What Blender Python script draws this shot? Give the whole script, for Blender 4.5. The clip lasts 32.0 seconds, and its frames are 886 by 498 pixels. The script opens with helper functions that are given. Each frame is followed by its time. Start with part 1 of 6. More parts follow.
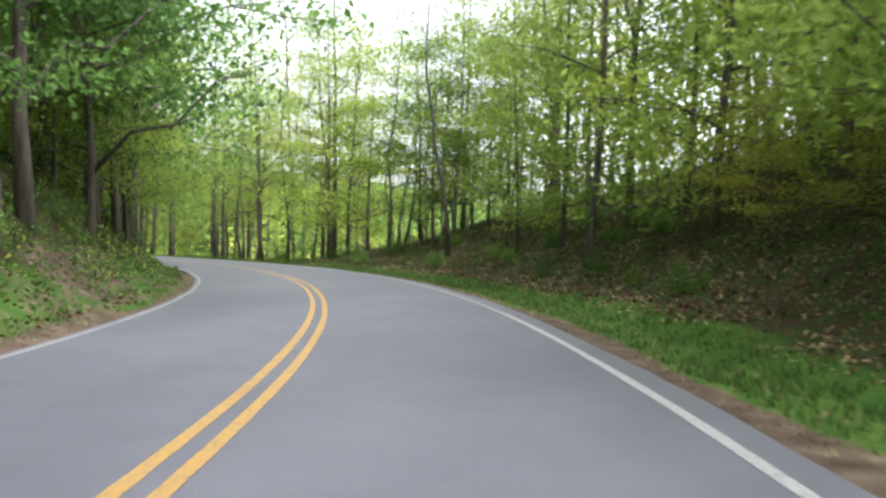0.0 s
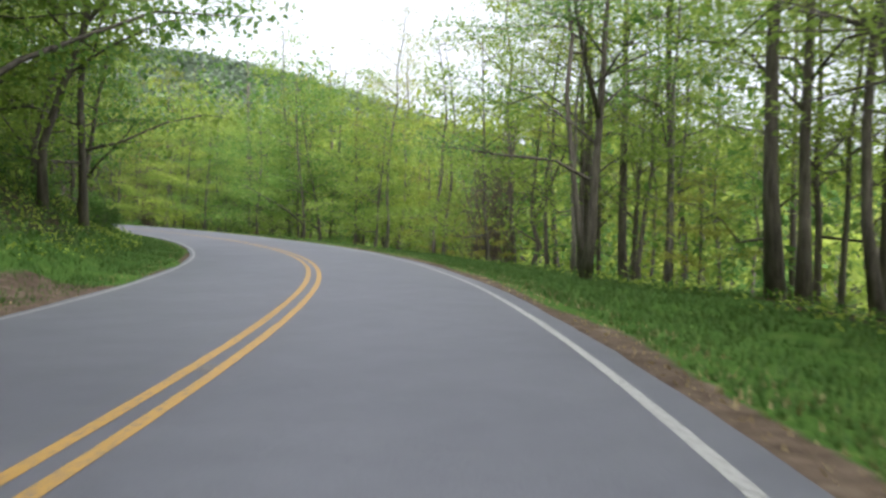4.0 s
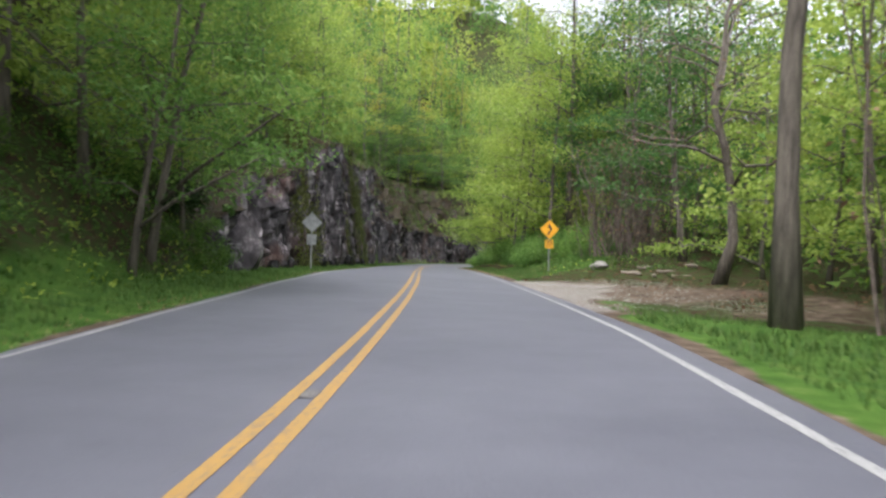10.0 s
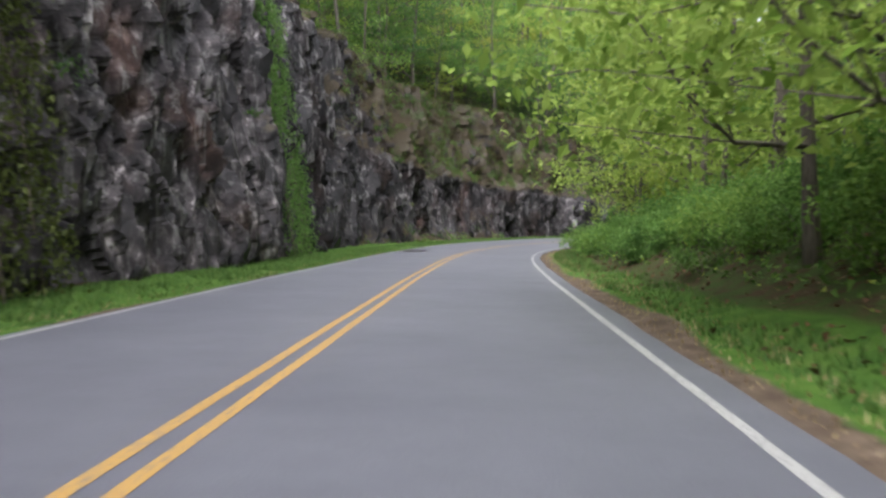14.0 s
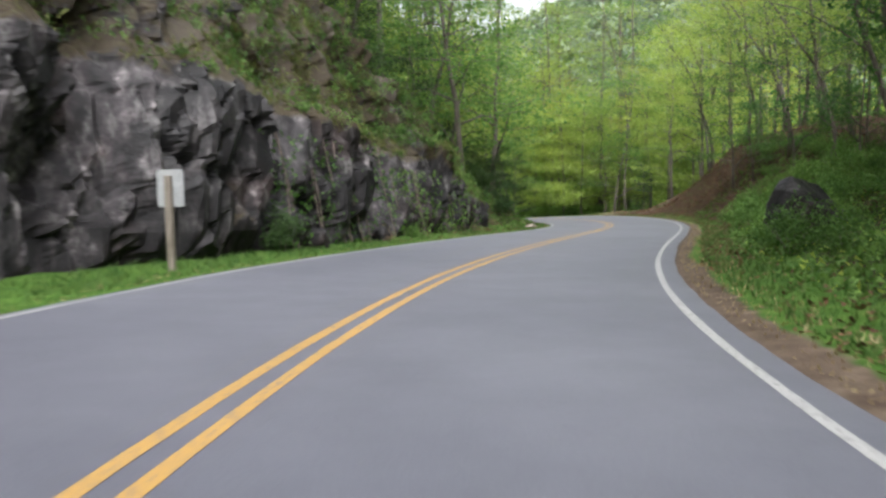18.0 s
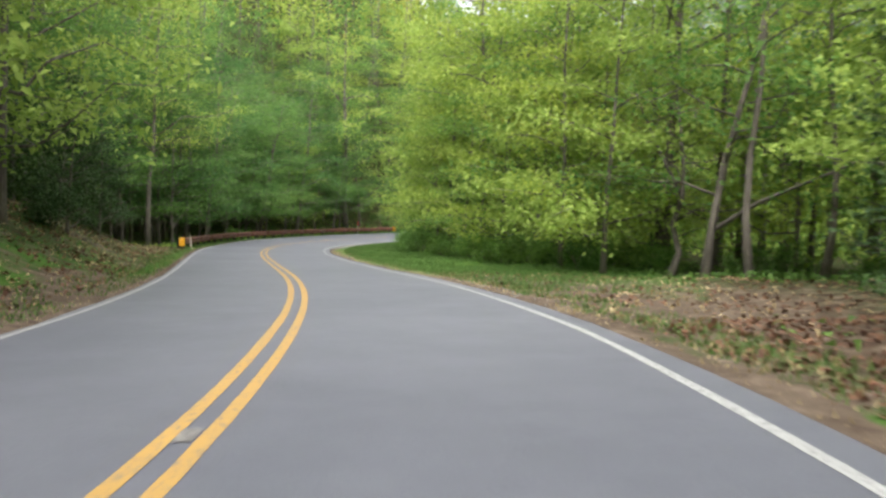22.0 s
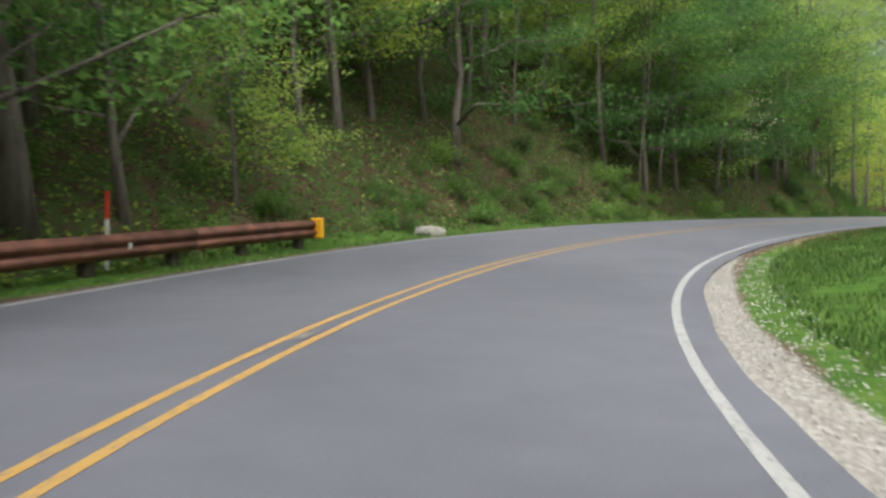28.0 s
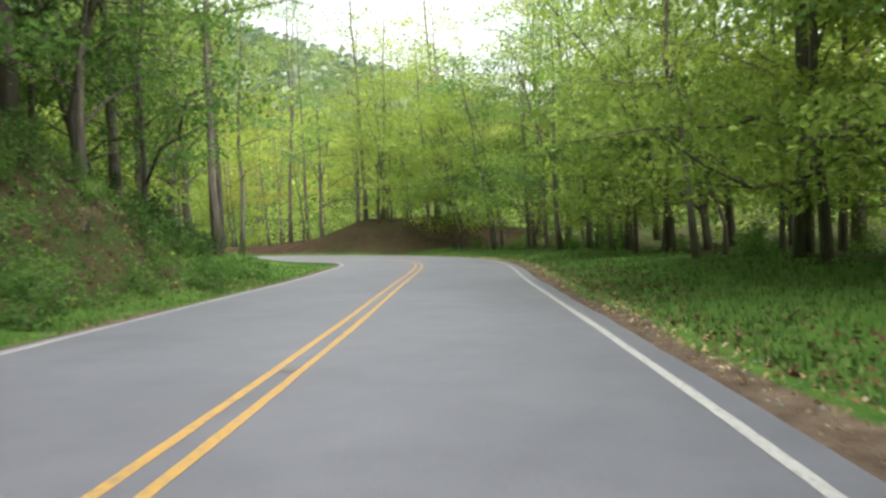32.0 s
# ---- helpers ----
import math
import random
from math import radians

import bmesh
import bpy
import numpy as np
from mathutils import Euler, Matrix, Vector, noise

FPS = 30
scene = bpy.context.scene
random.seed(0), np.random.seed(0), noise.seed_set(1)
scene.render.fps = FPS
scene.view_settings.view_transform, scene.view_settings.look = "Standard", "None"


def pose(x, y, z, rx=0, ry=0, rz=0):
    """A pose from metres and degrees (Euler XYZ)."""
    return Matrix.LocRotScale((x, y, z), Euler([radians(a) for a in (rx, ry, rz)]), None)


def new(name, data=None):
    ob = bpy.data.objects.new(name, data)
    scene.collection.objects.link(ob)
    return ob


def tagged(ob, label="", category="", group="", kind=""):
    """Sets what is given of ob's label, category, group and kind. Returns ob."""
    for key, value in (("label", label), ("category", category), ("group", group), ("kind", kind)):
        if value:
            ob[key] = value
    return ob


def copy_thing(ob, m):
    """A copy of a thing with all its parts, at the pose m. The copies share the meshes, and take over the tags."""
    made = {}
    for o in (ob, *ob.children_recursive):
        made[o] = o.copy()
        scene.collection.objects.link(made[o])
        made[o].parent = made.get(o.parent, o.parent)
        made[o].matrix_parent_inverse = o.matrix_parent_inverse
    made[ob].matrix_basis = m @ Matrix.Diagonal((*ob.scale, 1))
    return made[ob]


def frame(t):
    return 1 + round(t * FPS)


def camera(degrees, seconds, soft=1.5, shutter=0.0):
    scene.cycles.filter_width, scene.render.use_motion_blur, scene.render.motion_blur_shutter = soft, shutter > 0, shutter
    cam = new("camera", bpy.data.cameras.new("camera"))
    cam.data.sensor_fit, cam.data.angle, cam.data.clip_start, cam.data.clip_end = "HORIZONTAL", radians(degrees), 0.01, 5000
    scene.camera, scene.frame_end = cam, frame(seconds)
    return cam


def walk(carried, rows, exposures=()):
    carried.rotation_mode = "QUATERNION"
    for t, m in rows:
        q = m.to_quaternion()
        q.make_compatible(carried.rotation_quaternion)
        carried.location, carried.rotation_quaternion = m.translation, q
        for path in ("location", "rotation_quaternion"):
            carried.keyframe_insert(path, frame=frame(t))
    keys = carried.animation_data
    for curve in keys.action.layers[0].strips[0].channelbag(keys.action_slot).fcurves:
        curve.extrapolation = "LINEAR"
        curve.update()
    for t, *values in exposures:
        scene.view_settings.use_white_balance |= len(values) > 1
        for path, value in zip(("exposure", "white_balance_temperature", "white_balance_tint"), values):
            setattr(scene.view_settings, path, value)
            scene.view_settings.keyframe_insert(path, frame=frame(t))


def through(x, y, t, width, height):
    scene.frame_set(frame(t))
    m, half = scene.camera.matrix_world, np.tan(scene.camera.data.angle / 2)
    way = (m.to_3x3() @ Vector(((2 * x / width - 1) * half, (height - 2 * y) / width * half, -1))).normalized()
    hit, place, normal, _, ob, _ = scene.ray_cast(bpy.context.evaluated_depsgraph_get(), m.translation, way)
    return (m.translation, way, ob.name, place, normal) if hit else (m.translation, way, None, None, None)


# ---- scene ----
# The drive: seconds, place in metres, then yaw, pitch and roll in degrees.
cam = camera(55.32, 32.0, soft=2.6, shutter=0.18)
PATH = [
    (0.0, 0.00, -0.00, 3.117, 0.00, 0.15, -0.91),
    (0.5, -0.04, 6.29, 3.133, 4.70, -0.10, -1.34),
    (1.0, -0.45, 12.63, 3.168, 9.03, 0.12, -1.21),
    (1.5, -1.30, 18.99, 3.216, 13.33, -0.30, -1.70),
    (2.0, -2.54, 25.34, 3.259, 16.13, -0.71, -1.64),
    (2.5, -4.18, 31.65, 3.308, 20.83, -0.82, -1.51),
    (3.0, -6.39, 37.83, 3.347, 26.24, -1.13, -1.49),
    (3.5, -9.26, 43.80, 3.427, 31.69, -1.15, -1.61),
    (4.0, -12.79, 49.46, 3.493, 37.96, -1.04, -1.38),
    (4.5, -16.92, 54.71, 3.559, 44.04, -0.91, -1.19),
    (5.0, -21.34, 59.67, 3.614, 47.32, -0.92, -0.83),
    (5.5, -26.08, 64.25, 3.682, 50.79, -0.79, -0.65),
    (6.0, -31.16, 68.42, 3.774, 55.43, -0.59, -0.66),
    (6.5, -36.59, 72.17, 3.878, 60.85, -0.31, -0.57),
    (7.0, -42.36, 75.53, 3.996, 65.26, -0.25, -0.52),
    (7.5, -48.46, 78.52, 4.113, 68.99, -0.16, -0.62),
    (8.0, -54.89, 81.08, 4.258, 74.44, 0.03, -0.39),
    (8.5, -61.68, 83.06, 4.423, 79.57, 0.23, -0.97),
    (9.0, -68.77, 84.53, 4.579, 84.28, 0.10, -1.32),
    (9.5, -76.10, 85.53, 4.727, 87.13, 0.00, -1.86),
    (10.0, -83.62, 86.22, 4.880, 89.39, 0.11, -1.51),
    (10.5, -91.32, 86.71, 5.016, 90.94, 0.06, -0.77),
    (11.0, -99.18, 87.00, 5.067, 91.72, -0.22, 0.36),
    (11.5, -107.17, 87.22, 5.054, 91.95, -0.74, 1.35),
    (12.0, -115.25, 87.31, 5.028, 92.35, -0.93, 1.46),
    (12.5, -123.38, 87.29, 4.969, 92.70, -1.33, 0.38),
    (13.0, -131.57, 87.22, 4.877, 93.20, -1.42, -0.23),
    (13.5, -139.83, 87.12, 4.774, 93.86, -1.75, -0.08),
    (14.0, -148.20, 87.01, 4.668, 93.23, -2.20, -0.01),
    (14.5, -156.70, 86.88, 4.541, 93.02, -2.37, 0.07),
    (15.0, -165.34, 86.75, 4.405, 93.60, -2.45, 0.22),
    (15.5, -174.08, 86.71, 4.254, 94.14, -2.62, 0.44),
    (16.0, -182.89, 86.89, 4.104, 92.22, -2.90, -0.25),
    (16.5, -191.63, 87.49, 3.999, 87.23, -2.86, 0.37),
    (17.0, -200.15, 88.72, 3.869, 82.32, -3.04, 1.31),
    (17.5, -208.30, 90.72, 3.812, 75.43, -3.05, 1.36),
    (18.0, -215.92, 93.63, 3.726, 66.35, -3.31, 1.58),
    (18.5, -222.92, 97.39, 3.703, 60.48, -2.88, 1.83),
    (19.0, -229.36, 101.69, 3.637, 55.66, -2.57, 2.23),
    (19.5, -235.25, 106.42, 3.579, 51.65, -2.56, 1.47),
    (20.0, -240.81, 111.22, 3.509, 51.42, -2.43, 0.82),
    (20.5, -246.24, 115.82, 3.439, 53.20, -2.18, 0.72),
    (21.0, -251.70, 119.98, 3.383, 58.59, -2.13, -0.25),
    (21.5, -257.35, 123.50, 3.388, 63.92, -1.90, -1.76),
    (22.0, -263.24, 126.28, 3.381, 71.25, -1.93, -1.88),
    (22.5, -269.35, 128.32, 3.353, 78.86, -2.14, -1.96),
    (23.0, -275.58, 129.83, 3.266, 82.71, -2.44, -2.54),
    (23.5, -281.87, 130.91, 3.116, 85.29, -2.96, -1.78),
    (24.0, -288.23, 131.65, 2.942, 87.60, -3.01, -0.72),
    (24.5, -294.65, 132.26, 2.795, 88.22, -2.62, -0.25),
    (25.0, -301.11, 132.91, 2.678, 86.39, -2.38, -0.35),
    (25.5, -307.61, 133.66, 2.585, 83.89, -2.28, -0.11),
    (26.0, -314.13, 134.74, 2.492, 81.13, -2.35, 0.13),
    (26.5, -320.63, 136.26, 2.424, 77.51, -2.79, 0.20),
    (27.0, -327.03, 138.28, 2.403, 71.11, -2.35, 0.28),
    (27.5, -333.16, 140.85, 2.388, 64.52, -2.27, 1.09),
    (28.0, -338.81, 144.13, 2.432, 56.92, -2.10, 1.02),
    (28.5, -343.83, 148.11, 2.525, 48.21, -1.58, 1.51),
    (29.0, -348.15, 152.66, 2.633, 40.63, -1.45, 2.09),
    (29.5, -351.72, 157.70, 2.755, 32.14, -1.15, 2.82),
    (30.0, -354.70, 163.05, 2.860, 26.16, -0.61, 2.97),
    (30.5, -357.18, 168.62, 2.960, 22.74, -0.27, 2.58),
    (31.0, -359.30, 174.35, 3.022, 20.89, -0.13, 2.47),
    (31.5, -361.19, 180.17, 3.056, 19.13, -0.64, 2.90),
    (32.0, -362.93, 186.03, 3.048, 17.50, -0.96, 2.84),
]
EXPOSURES = [
    (0, 1.85, 6200, 11), (1, 1.73, 6188, 11.1), (2, 1.64, 6175, 11.2), (4, 1.33, 6150, 12), (7, 1.5, 6300, 12.5), (9, 1.53, 6233, 13.9),
    (10, 1.46, 6200, 14.6), (11, 1.81, 6200, 14.8), (12, 1.79, 6200, 15), (13, 1.56, 6200, 15), (15, 1.86, 6200, 15), (16, 1.87, 6200, 15),
    (17, 1.84, 6200, 14.5), (19, 1.55, 6325, 11), (21, 1.66, 6456, 9.9), (22, 1.85, 6461, 9.9), (23, 1.98, 6467, 9.8), (24, 1.79, 6472, 9.8),
    (27, 1.84, 6489, 9.6), (28, 1.4, 6494, 9.5), (30, 1.53, 6560, 7), (31, 1.64, 6600, 6.5), (32, 1.78, 6600, 7)]
walk(cam, [(r[0], pose(r[1], r[2], r[3], 90 + r[5], r[6], r[4])) for r in PATH], EXPOSURES)

# ---- light: a bright overcast sky and a very soft sun ----
SUN_UP, SUN_ROUND = 64.0, 115.0
world = bpy.data.worlds.new("overcast_sky")
scene.world = world
world.use_nodes = True
wn, wl_ = world.node_tree.nodes, world.node_tree.links
sky = wn.new("ShaderNodeTexSky")
sky.sky_type, sky.sun_disc = "NISHITA", False
sky.sun_elevation, sky.sun_rotation = radians(SUN_UP), radians(SUN_ROUND)
sky.air_density, sky.dust_density, sky.ozone_density = 1.0, 4.0, 1.0
grey = wn.new("ShaderNodeHueSaturation")
grey.inputs["Saturation"].default_value = 0.18
wl_.new(sky.outputs[0], grey.inputs["Color"])
wl_.new(grey.outputs[0], wn["Background"].inputs["Color"])
wn["Background"].inputs["Strength"].default_value = 0.15
sun_data = bpy.data.lights.new("sun", "SUN")
sun_data.energy, sun_data.angle, sun_data.color = 1.5, radians(60), (1.0, 0.97, 0.92)
sun = new("sun", sun_data)
sun.rotation_euler = (radians(90 - SUN_UP), 0, radians(180 - SUN_ROUND))

# ---- the road's line: start, then per 9 m its curve (1/km), level, bank (degrees) and half widths ----
START = (-1.5155, 0.0, -0.0328)
STEP = 9.0
CURVE = (
    9.39, 11.52, 10.02, 11.24, 16.70, 16.94, 9.81, 8.55, 14.59, 13.96, 10.35, 12.65,
    12.89, 9.74, 5.75, 4.61, 2.77, 1.97, 1.33, -0.68, -0.45, -0.40, 0.41, 0.00,
    -0.91, -2.53, -6.03, -9.09, -13.32, -16.96, -13.70, -11.87, -7.13, 0.36, 9.71, 21.15,
    18.78, 11.61, 9.72, 0.94, -2.05, -7.50, -11.11, -13.25, -19.36, -21.68, -21.49, -17.25,
    -12.41, -7.35, -3.22, 2.24, 1.33, -4.24, 14.89, 30.44, 16.68, 8.43, 6.44, 4.55)
LEVEL = (
    1.911, 1.927, 1.979, 2.037, 2.102, 2.213, 2.317, 2.401, 2.504, 2.635, 2.794, 2.957,
    3.156, 3.343, 3.523, 3.713, 3.856, 3.903, 3.900, 3.824, 3.705, 3.587, 3.472, 3.337,
    3.193, 3.036, 2.903, 2.809, 2.709, 2.649, 2.584, 2.534, 2.446, 2.344, 2.230, 2.165,
    2.141, 2.072, 1.902, 1.691, 1.518, 1.402, 1.298, 1.268, 1.265, 1.341, 1.496, 1.687,
    1.840, 1.929, 1.956, 1.915, 1.881, 1.849, 1.894, 1.865, 1.848, 1.916, 2.014, 2.018)
BANK = (
    -0.2, -0.8, -1.2, -1.3, -1.0, -0.6, -0.3, -0.1, 0.1, -0.1, -0.2, -0.2,
    -0.5, -1.1, -1.3, -0.8, 0.2, 1.5, 2.1, 1.4, 0.8, 0.6, 0.7, 0.7,
    0.8, 0.8, 1.1, 1.7, 2.2, 2.5, 2.6, 2.7, 2.1, 1.4, 0.3, -0.9,
    -1.6, -1.9, -1.2, -0.2, 0.1, 0.6, 1.0, 1.6, 2.1, 2.5, 3.1, 3.9,
    4.1, 3.6, 3.4, 2.7, 2.4, 1.7, 1.5, 1.1, 0.1, 0.1, 0.7, 0.6)
LEFT_WIDTH = (
    3.11, 3.12, 3.14, 3.16, 3.11, 3.03, 3.01, 3.13, 3.27, 3.29, 3.19, 3.08,
    3.05, 3.04, 3.05, 3.12, 3.17, 3.22, 3.18, 3.11, 3.11, 3.15, 3.20, 3.24,
    3.27, 3.30, 3.32, 3.32, 3.30, 3.32, 3.35, 3.31, 3.21, 3.09, 3.04, 3.05,
    2.98, 2.94, 3.01, 3.05, 3.12, 3.19, 3.25, 3.30, 3.39, 3.44, 3.48, 3.47,
    3.39, 3.30, 3.25, 3.19, 3.19, 3.18, 3.18, 3.19, 3.19, 3.19, 3.18, 3.19)
RIGHT_WIDTH = (
    3.29, 3.26, 3.29, 3.32, 3.31, 3.32, 3.32, 3.30, 3.27, 3.30, 3.34, 3.34,
    3.34, 3.37, 3.37, 3.36, 3.33, 3.28, 3.28, 3.32, 3.34, 3.35, 3.34, 3.34,
    3.35, 3.38, 3.41, 3.42, 3.44, 3.44, 3.39, 3.34, 3.34, 3.37, 3.36, 3.35,
    3.40, 3.40, 3.33, 3.32, 3.34, 3.34, 3.34, 3.31, 3.22, 3.22, 3.24, 3.25,
    3.25, 3.27, 3.26, 3.29, 3.31, 3.32, 3.33, 3.32, 3.33, 3.33, 3.32, 3.33)

LENGTH = (len(CURVE) - 1) * STEP
LEAD = 45.0                                      # straight run-up behind the start
TAIL = 75.0                                      # the way on, past the last bend
ST = np.arange(-LEAD, LENGTH + TAIL + 0.01, 1.0)  # stations, one a metre
KNOTS = np.arange(len(CURVE)) * STEP


def along(values, s):
    return np.interp(s, KNOTS, values)


_k = np.where(ST < 0, 0.003, np.where(ST > LENGTH - 12, 0.004, along(CURVE, ST) / 1000))
_i0 = int(LEAD)
_turn = np.concatenate([[0], np.cumsum((_k[1:] + _k[:-1]) / 2)])
HEAD = START[2] + _turn - _turn[_i0]
_m = (HEAD[1:] + HEAD[:-1]) / 2
CX = np.concatenate([[0], np.cumsum(-np.sin(_m))])
CY = np.concatenate([[0], np.cumsum(np.cos(_m))])
CX, CY = CX - CX[_i0] + START[0], CY - CY[_i0] + START[1]
CZ = along(LEVEL, ST)
CZ = np.convolve(np.pad(CZ, 1, "edge"), np.ones(3) / 3, "valid")
CB = np.radians(along(BANK, ST))
WL, WR = along(LEFT_WIDTH, ST), along(RIGHT_WIDTH, ST)
LIP_L, LIP_R = 0.14, 0.34                        # asphalt past the edge lines


def tab(rows, s, column):
    return np.interp(s, [r[0] for r in rows], [r[column] for r in rows])


# Heights of the ground over the road's edge, at these distances from it.
US = (0.0, 1.0, 2.0, 3.5, 6.0, 10.0, 18.0, 35.0, 70.0, 140.0)
LEFT_GROUND = [
    (-45, 0.0, .25, 1.2, 3.0, 5.2, 8.0, 13, 21, 34, 48),
    (55, 0.0, .15, 0.9, 2.4, 4.4, 7.2, 12, 20, 34, 48),
    (78, 0.0, .05, 0.2, 0.9, 2.6, 5.2, 9, 17, 30, 44),
    (112, 0.0, .05, 0.2, 0.9, 2.8, 5.8, 11, 20, 36, 52),
    (138, 0.0, .05, 0.3, 1.4, 3.6, 6.6, 12, 22, 40, 58),
    (156, 0.0, .04, 0.15, 1.9, 4.2, 7.4, 13, 24, 42, 60),
    (164, 0.0, .04, 0.12, 2.6, 5.0, 8.4, 14, 26, 44, 62)] + [
    (190, 0.0, .04, 0.12, 2.6, 8.6, 11.5, 17, 29, 48, 66),
    (226, 0.0, .04, 0.12, 1.2, 8.6, 12.5, 18, 30, 48, 66),
    (237, 0.0, .04, 0.12, 0.2, 4.0, 14.5, 20, 32, 50, 68),
    (246, 0.0, .04, 0.12, 0.2, 0.8, 14.0, 21, 36, 64, 92),
    (254, 0.0, .04, 0.12, 0.2, 0.9, 12.5, 21, 37, 68, 104),
    (262, 0.0, .04, 0.12, 0.2, 2.4, 9.8, 19, 36, 70, 110),
    (270, 0.0, .04, 0.12, 0.2, 3.4, 8.6, 18, 35, 70, 112)] + [
    (278, 0.0, .04, 0.12, 0.9, 4.4, 8.4, 17, 33, 68, 112),
    (290, 0.0, .04, 0.12, 2.0, 4.4, 7.8, 15, 30, 64, 110),
    (300, 0.0, .05, 0.4, 2.2, 4.4, 7.5, 15, 33, 70, 115),
    (318, 0.0, .05, 0.4, 1.6, 3.6, 6.2, 14, 33, 72, 115),
    (332, 0.0, .05, 0.4, 1.2, 2.9, 5.2, 13, 33, 72, 115),
    (362, 0.0, .03, 0.2, 0.8, 1.9, 3.6, 11, 31, 70, 112),
    (374, 0.0, .02, 0.0, -.2, -.3, 0.2, 7, 27, 64, 105)] + [
    (396, 0.0, .02, 0.0, -.3, -.4, 1.6, 9, 27, 60, 95),
    (410, 0.0, .02, 0.1, 0.5, 2.0, 5.2, 12, 26, 50, 84),
    (420, 0.0, .05, 0.5, 1.9, 4.4, 8.2, 15, 27, 48, 76),
    (448, 0.0, .05, 0.4, 2.0, 4.6, 8.4, 14, 24, 42, 60),
    (474, 0.0, .03, 0.4, 2.4, 5.0, 7.6, 11, 16, 24, 34),
    (481, 0.0, .02, 0.1, 0.4, 1.3, 2.4, 3, 5, 9, 20),
    (530, 0.0, .02, 0.1, 0.3, 0.8, 1.2, 2, 4, 9, 20)]
RIGHT_GROUND = [
    (-45, 0.0, -.05, 0.0, .35, 1.5, 4.0, 9, 16, 24, 30),
    (25, 0.0, -.05, 0.0, .25, 1.3, 3.6, 8, 14, 20, 26),
    (46, 0.0, -.04, -.05, .1, 0.9, 2.2, 4, 5, 4, 4),
    (58, 0.0, -.03, -.08, -.15, -.2, -.6, -3, -9, -18, -16),
    (100, 0.0, -.03, -.1, -.2, -.6, -1.8, -5, -11, -18, -12),
    (132, 0.0, -.03, -.1, -.2, -.6, -1.4, -3, -6, -8, 6),
    (146, 0.0, -.02, -.05, -.1, -.2, -.4, -.6, -2, -2, 14)] + [
    (152, 0.0, .0, .0, .0, .1, .1, -.1, -1, 0, 16),
    (166, 0.0, .0, .0, .05, .15, .4, .6, 0, 2, 20),
    (172, 0.0, .05, .25, .7, 1.2, 1.5, 1.4, 0, 0, 18),
    (185, 0.0, .06, .35, 1.2, 2.2, 2.6, 2.6, 2, 2, 22),
    (225, 0.0, .03, .2, .9, 1.9, 2.6, 2.8, 2, 2, 24),
    (245, 0.0, .0, .05, .3, 1.0, 1.6, 2.0, 1, 2, 24),
    (272, 0.0, .0, .05, .3, 1.0, 1.6, 2.0, 2, 2, 22)] + [
    (288, 0.0, .0, .05, .3, .9, 1.5, 2.2, 3, 2, 22),
    (295, 0.0, .0, .1, .7, 1.8, 2.4, 2.6, 3, 2, 22),
    (302, 0.0, .0, .2, 1.1, 2.4, 2.9, 3.2, 3.2, 2, 20),
    (311, 0.0, .0, .25, 1.5, 3.4, 4.2, 4.4, 3.6, 2, 19),
    (319, 0.0, .0, .3, 1.9, 4.6, 5.8, 5.6, 4, 2, 18),
    (324, 0.0, .0, .25, 1.6, 4.3, 5.7, 5.6, 4, 2, 18),
    (329, 0.0, .0, .05, .6, 2.2, 4.0, 4.6, 3, 2, 18),
    (335, 0.0, .0, .0, .05, .3, 1.2, 1.8, 1.5, 2, 20),
    (345, 0.0, -.02, .0, .0, .1, .2, .2, .3, 2, 24)] + [
    (430, 0.0, -.02, .05, .2, .35, .4, .4, .5, 2, 20),
    (509, 0.0, -.02, .05, .1, .1, .1, .1, .2, 1, 14),
    (515, 0.0, .1, .6, 1.6, 2.4, 2.3, 1.4, .5, 2, 16),
    (522, 0.0, .1, .5, 1.7, 2.7, 2.5, 1.4, .5, 2, 16),
    (530, 0.0, .1, .4, .8, 1.2, 1.2, .8, .5, 2, 16),
    (552, 0.0, .1, .3, .6, .7, .7, .5, .5, 2, 16),
    (590, 0.0, -.02, .05, .0, -.1, -.3, -.6, -1, 0, 8)]
# The rock cutting: heights of its top and of the ledge in it, and how far its foot stands from the road.
ROCK_TOP = [(156, 1.2), (160, 3.2), (170, 5.4), (180, 7.4), (188, 8.8), (205, 9.4), (216, 10), (232, 12.4), (246, 14.0), (257, 14.0), (263, 13.4), (271, 12.6), (280, 12.0), (288, 10.6), (293, 8.6), (298, 5.2), (302, 2.6), (305, 1.2)]
ROCK_FOOT = [(156, 2.2), (190, 2.1), (225, 2.3), (238, 3.6), (246, 4.7), (258, 4.4), (268, 4.0), (276, 2.8), (284, 2.1), (305, 1.8)]
LEDGE = [(156, 20), (232, 9.5), (246, 7.2), (262, 5.2), (275, 4.6), (286, 4.0), (294, 3.0), (305, 1.4)]


def stepped(s):
    return np.interp(s, (243, 260), (0, 1))


def set_back(s, z):
    """How far the rock lies behind its foot at height z."""
    over = z - tab(LEDGE, s, 1) - 1.0 * wave(s, 0 * s, 3.2, 4.0) - 0.5 * wave(s, 0 * s, 1.1, 7.0)
    return 0.14 * z + stepped(s) * (np.clip(over / 0.9, 0, 1) * 0.7 + 0.24 * np.maximum(over, 0))


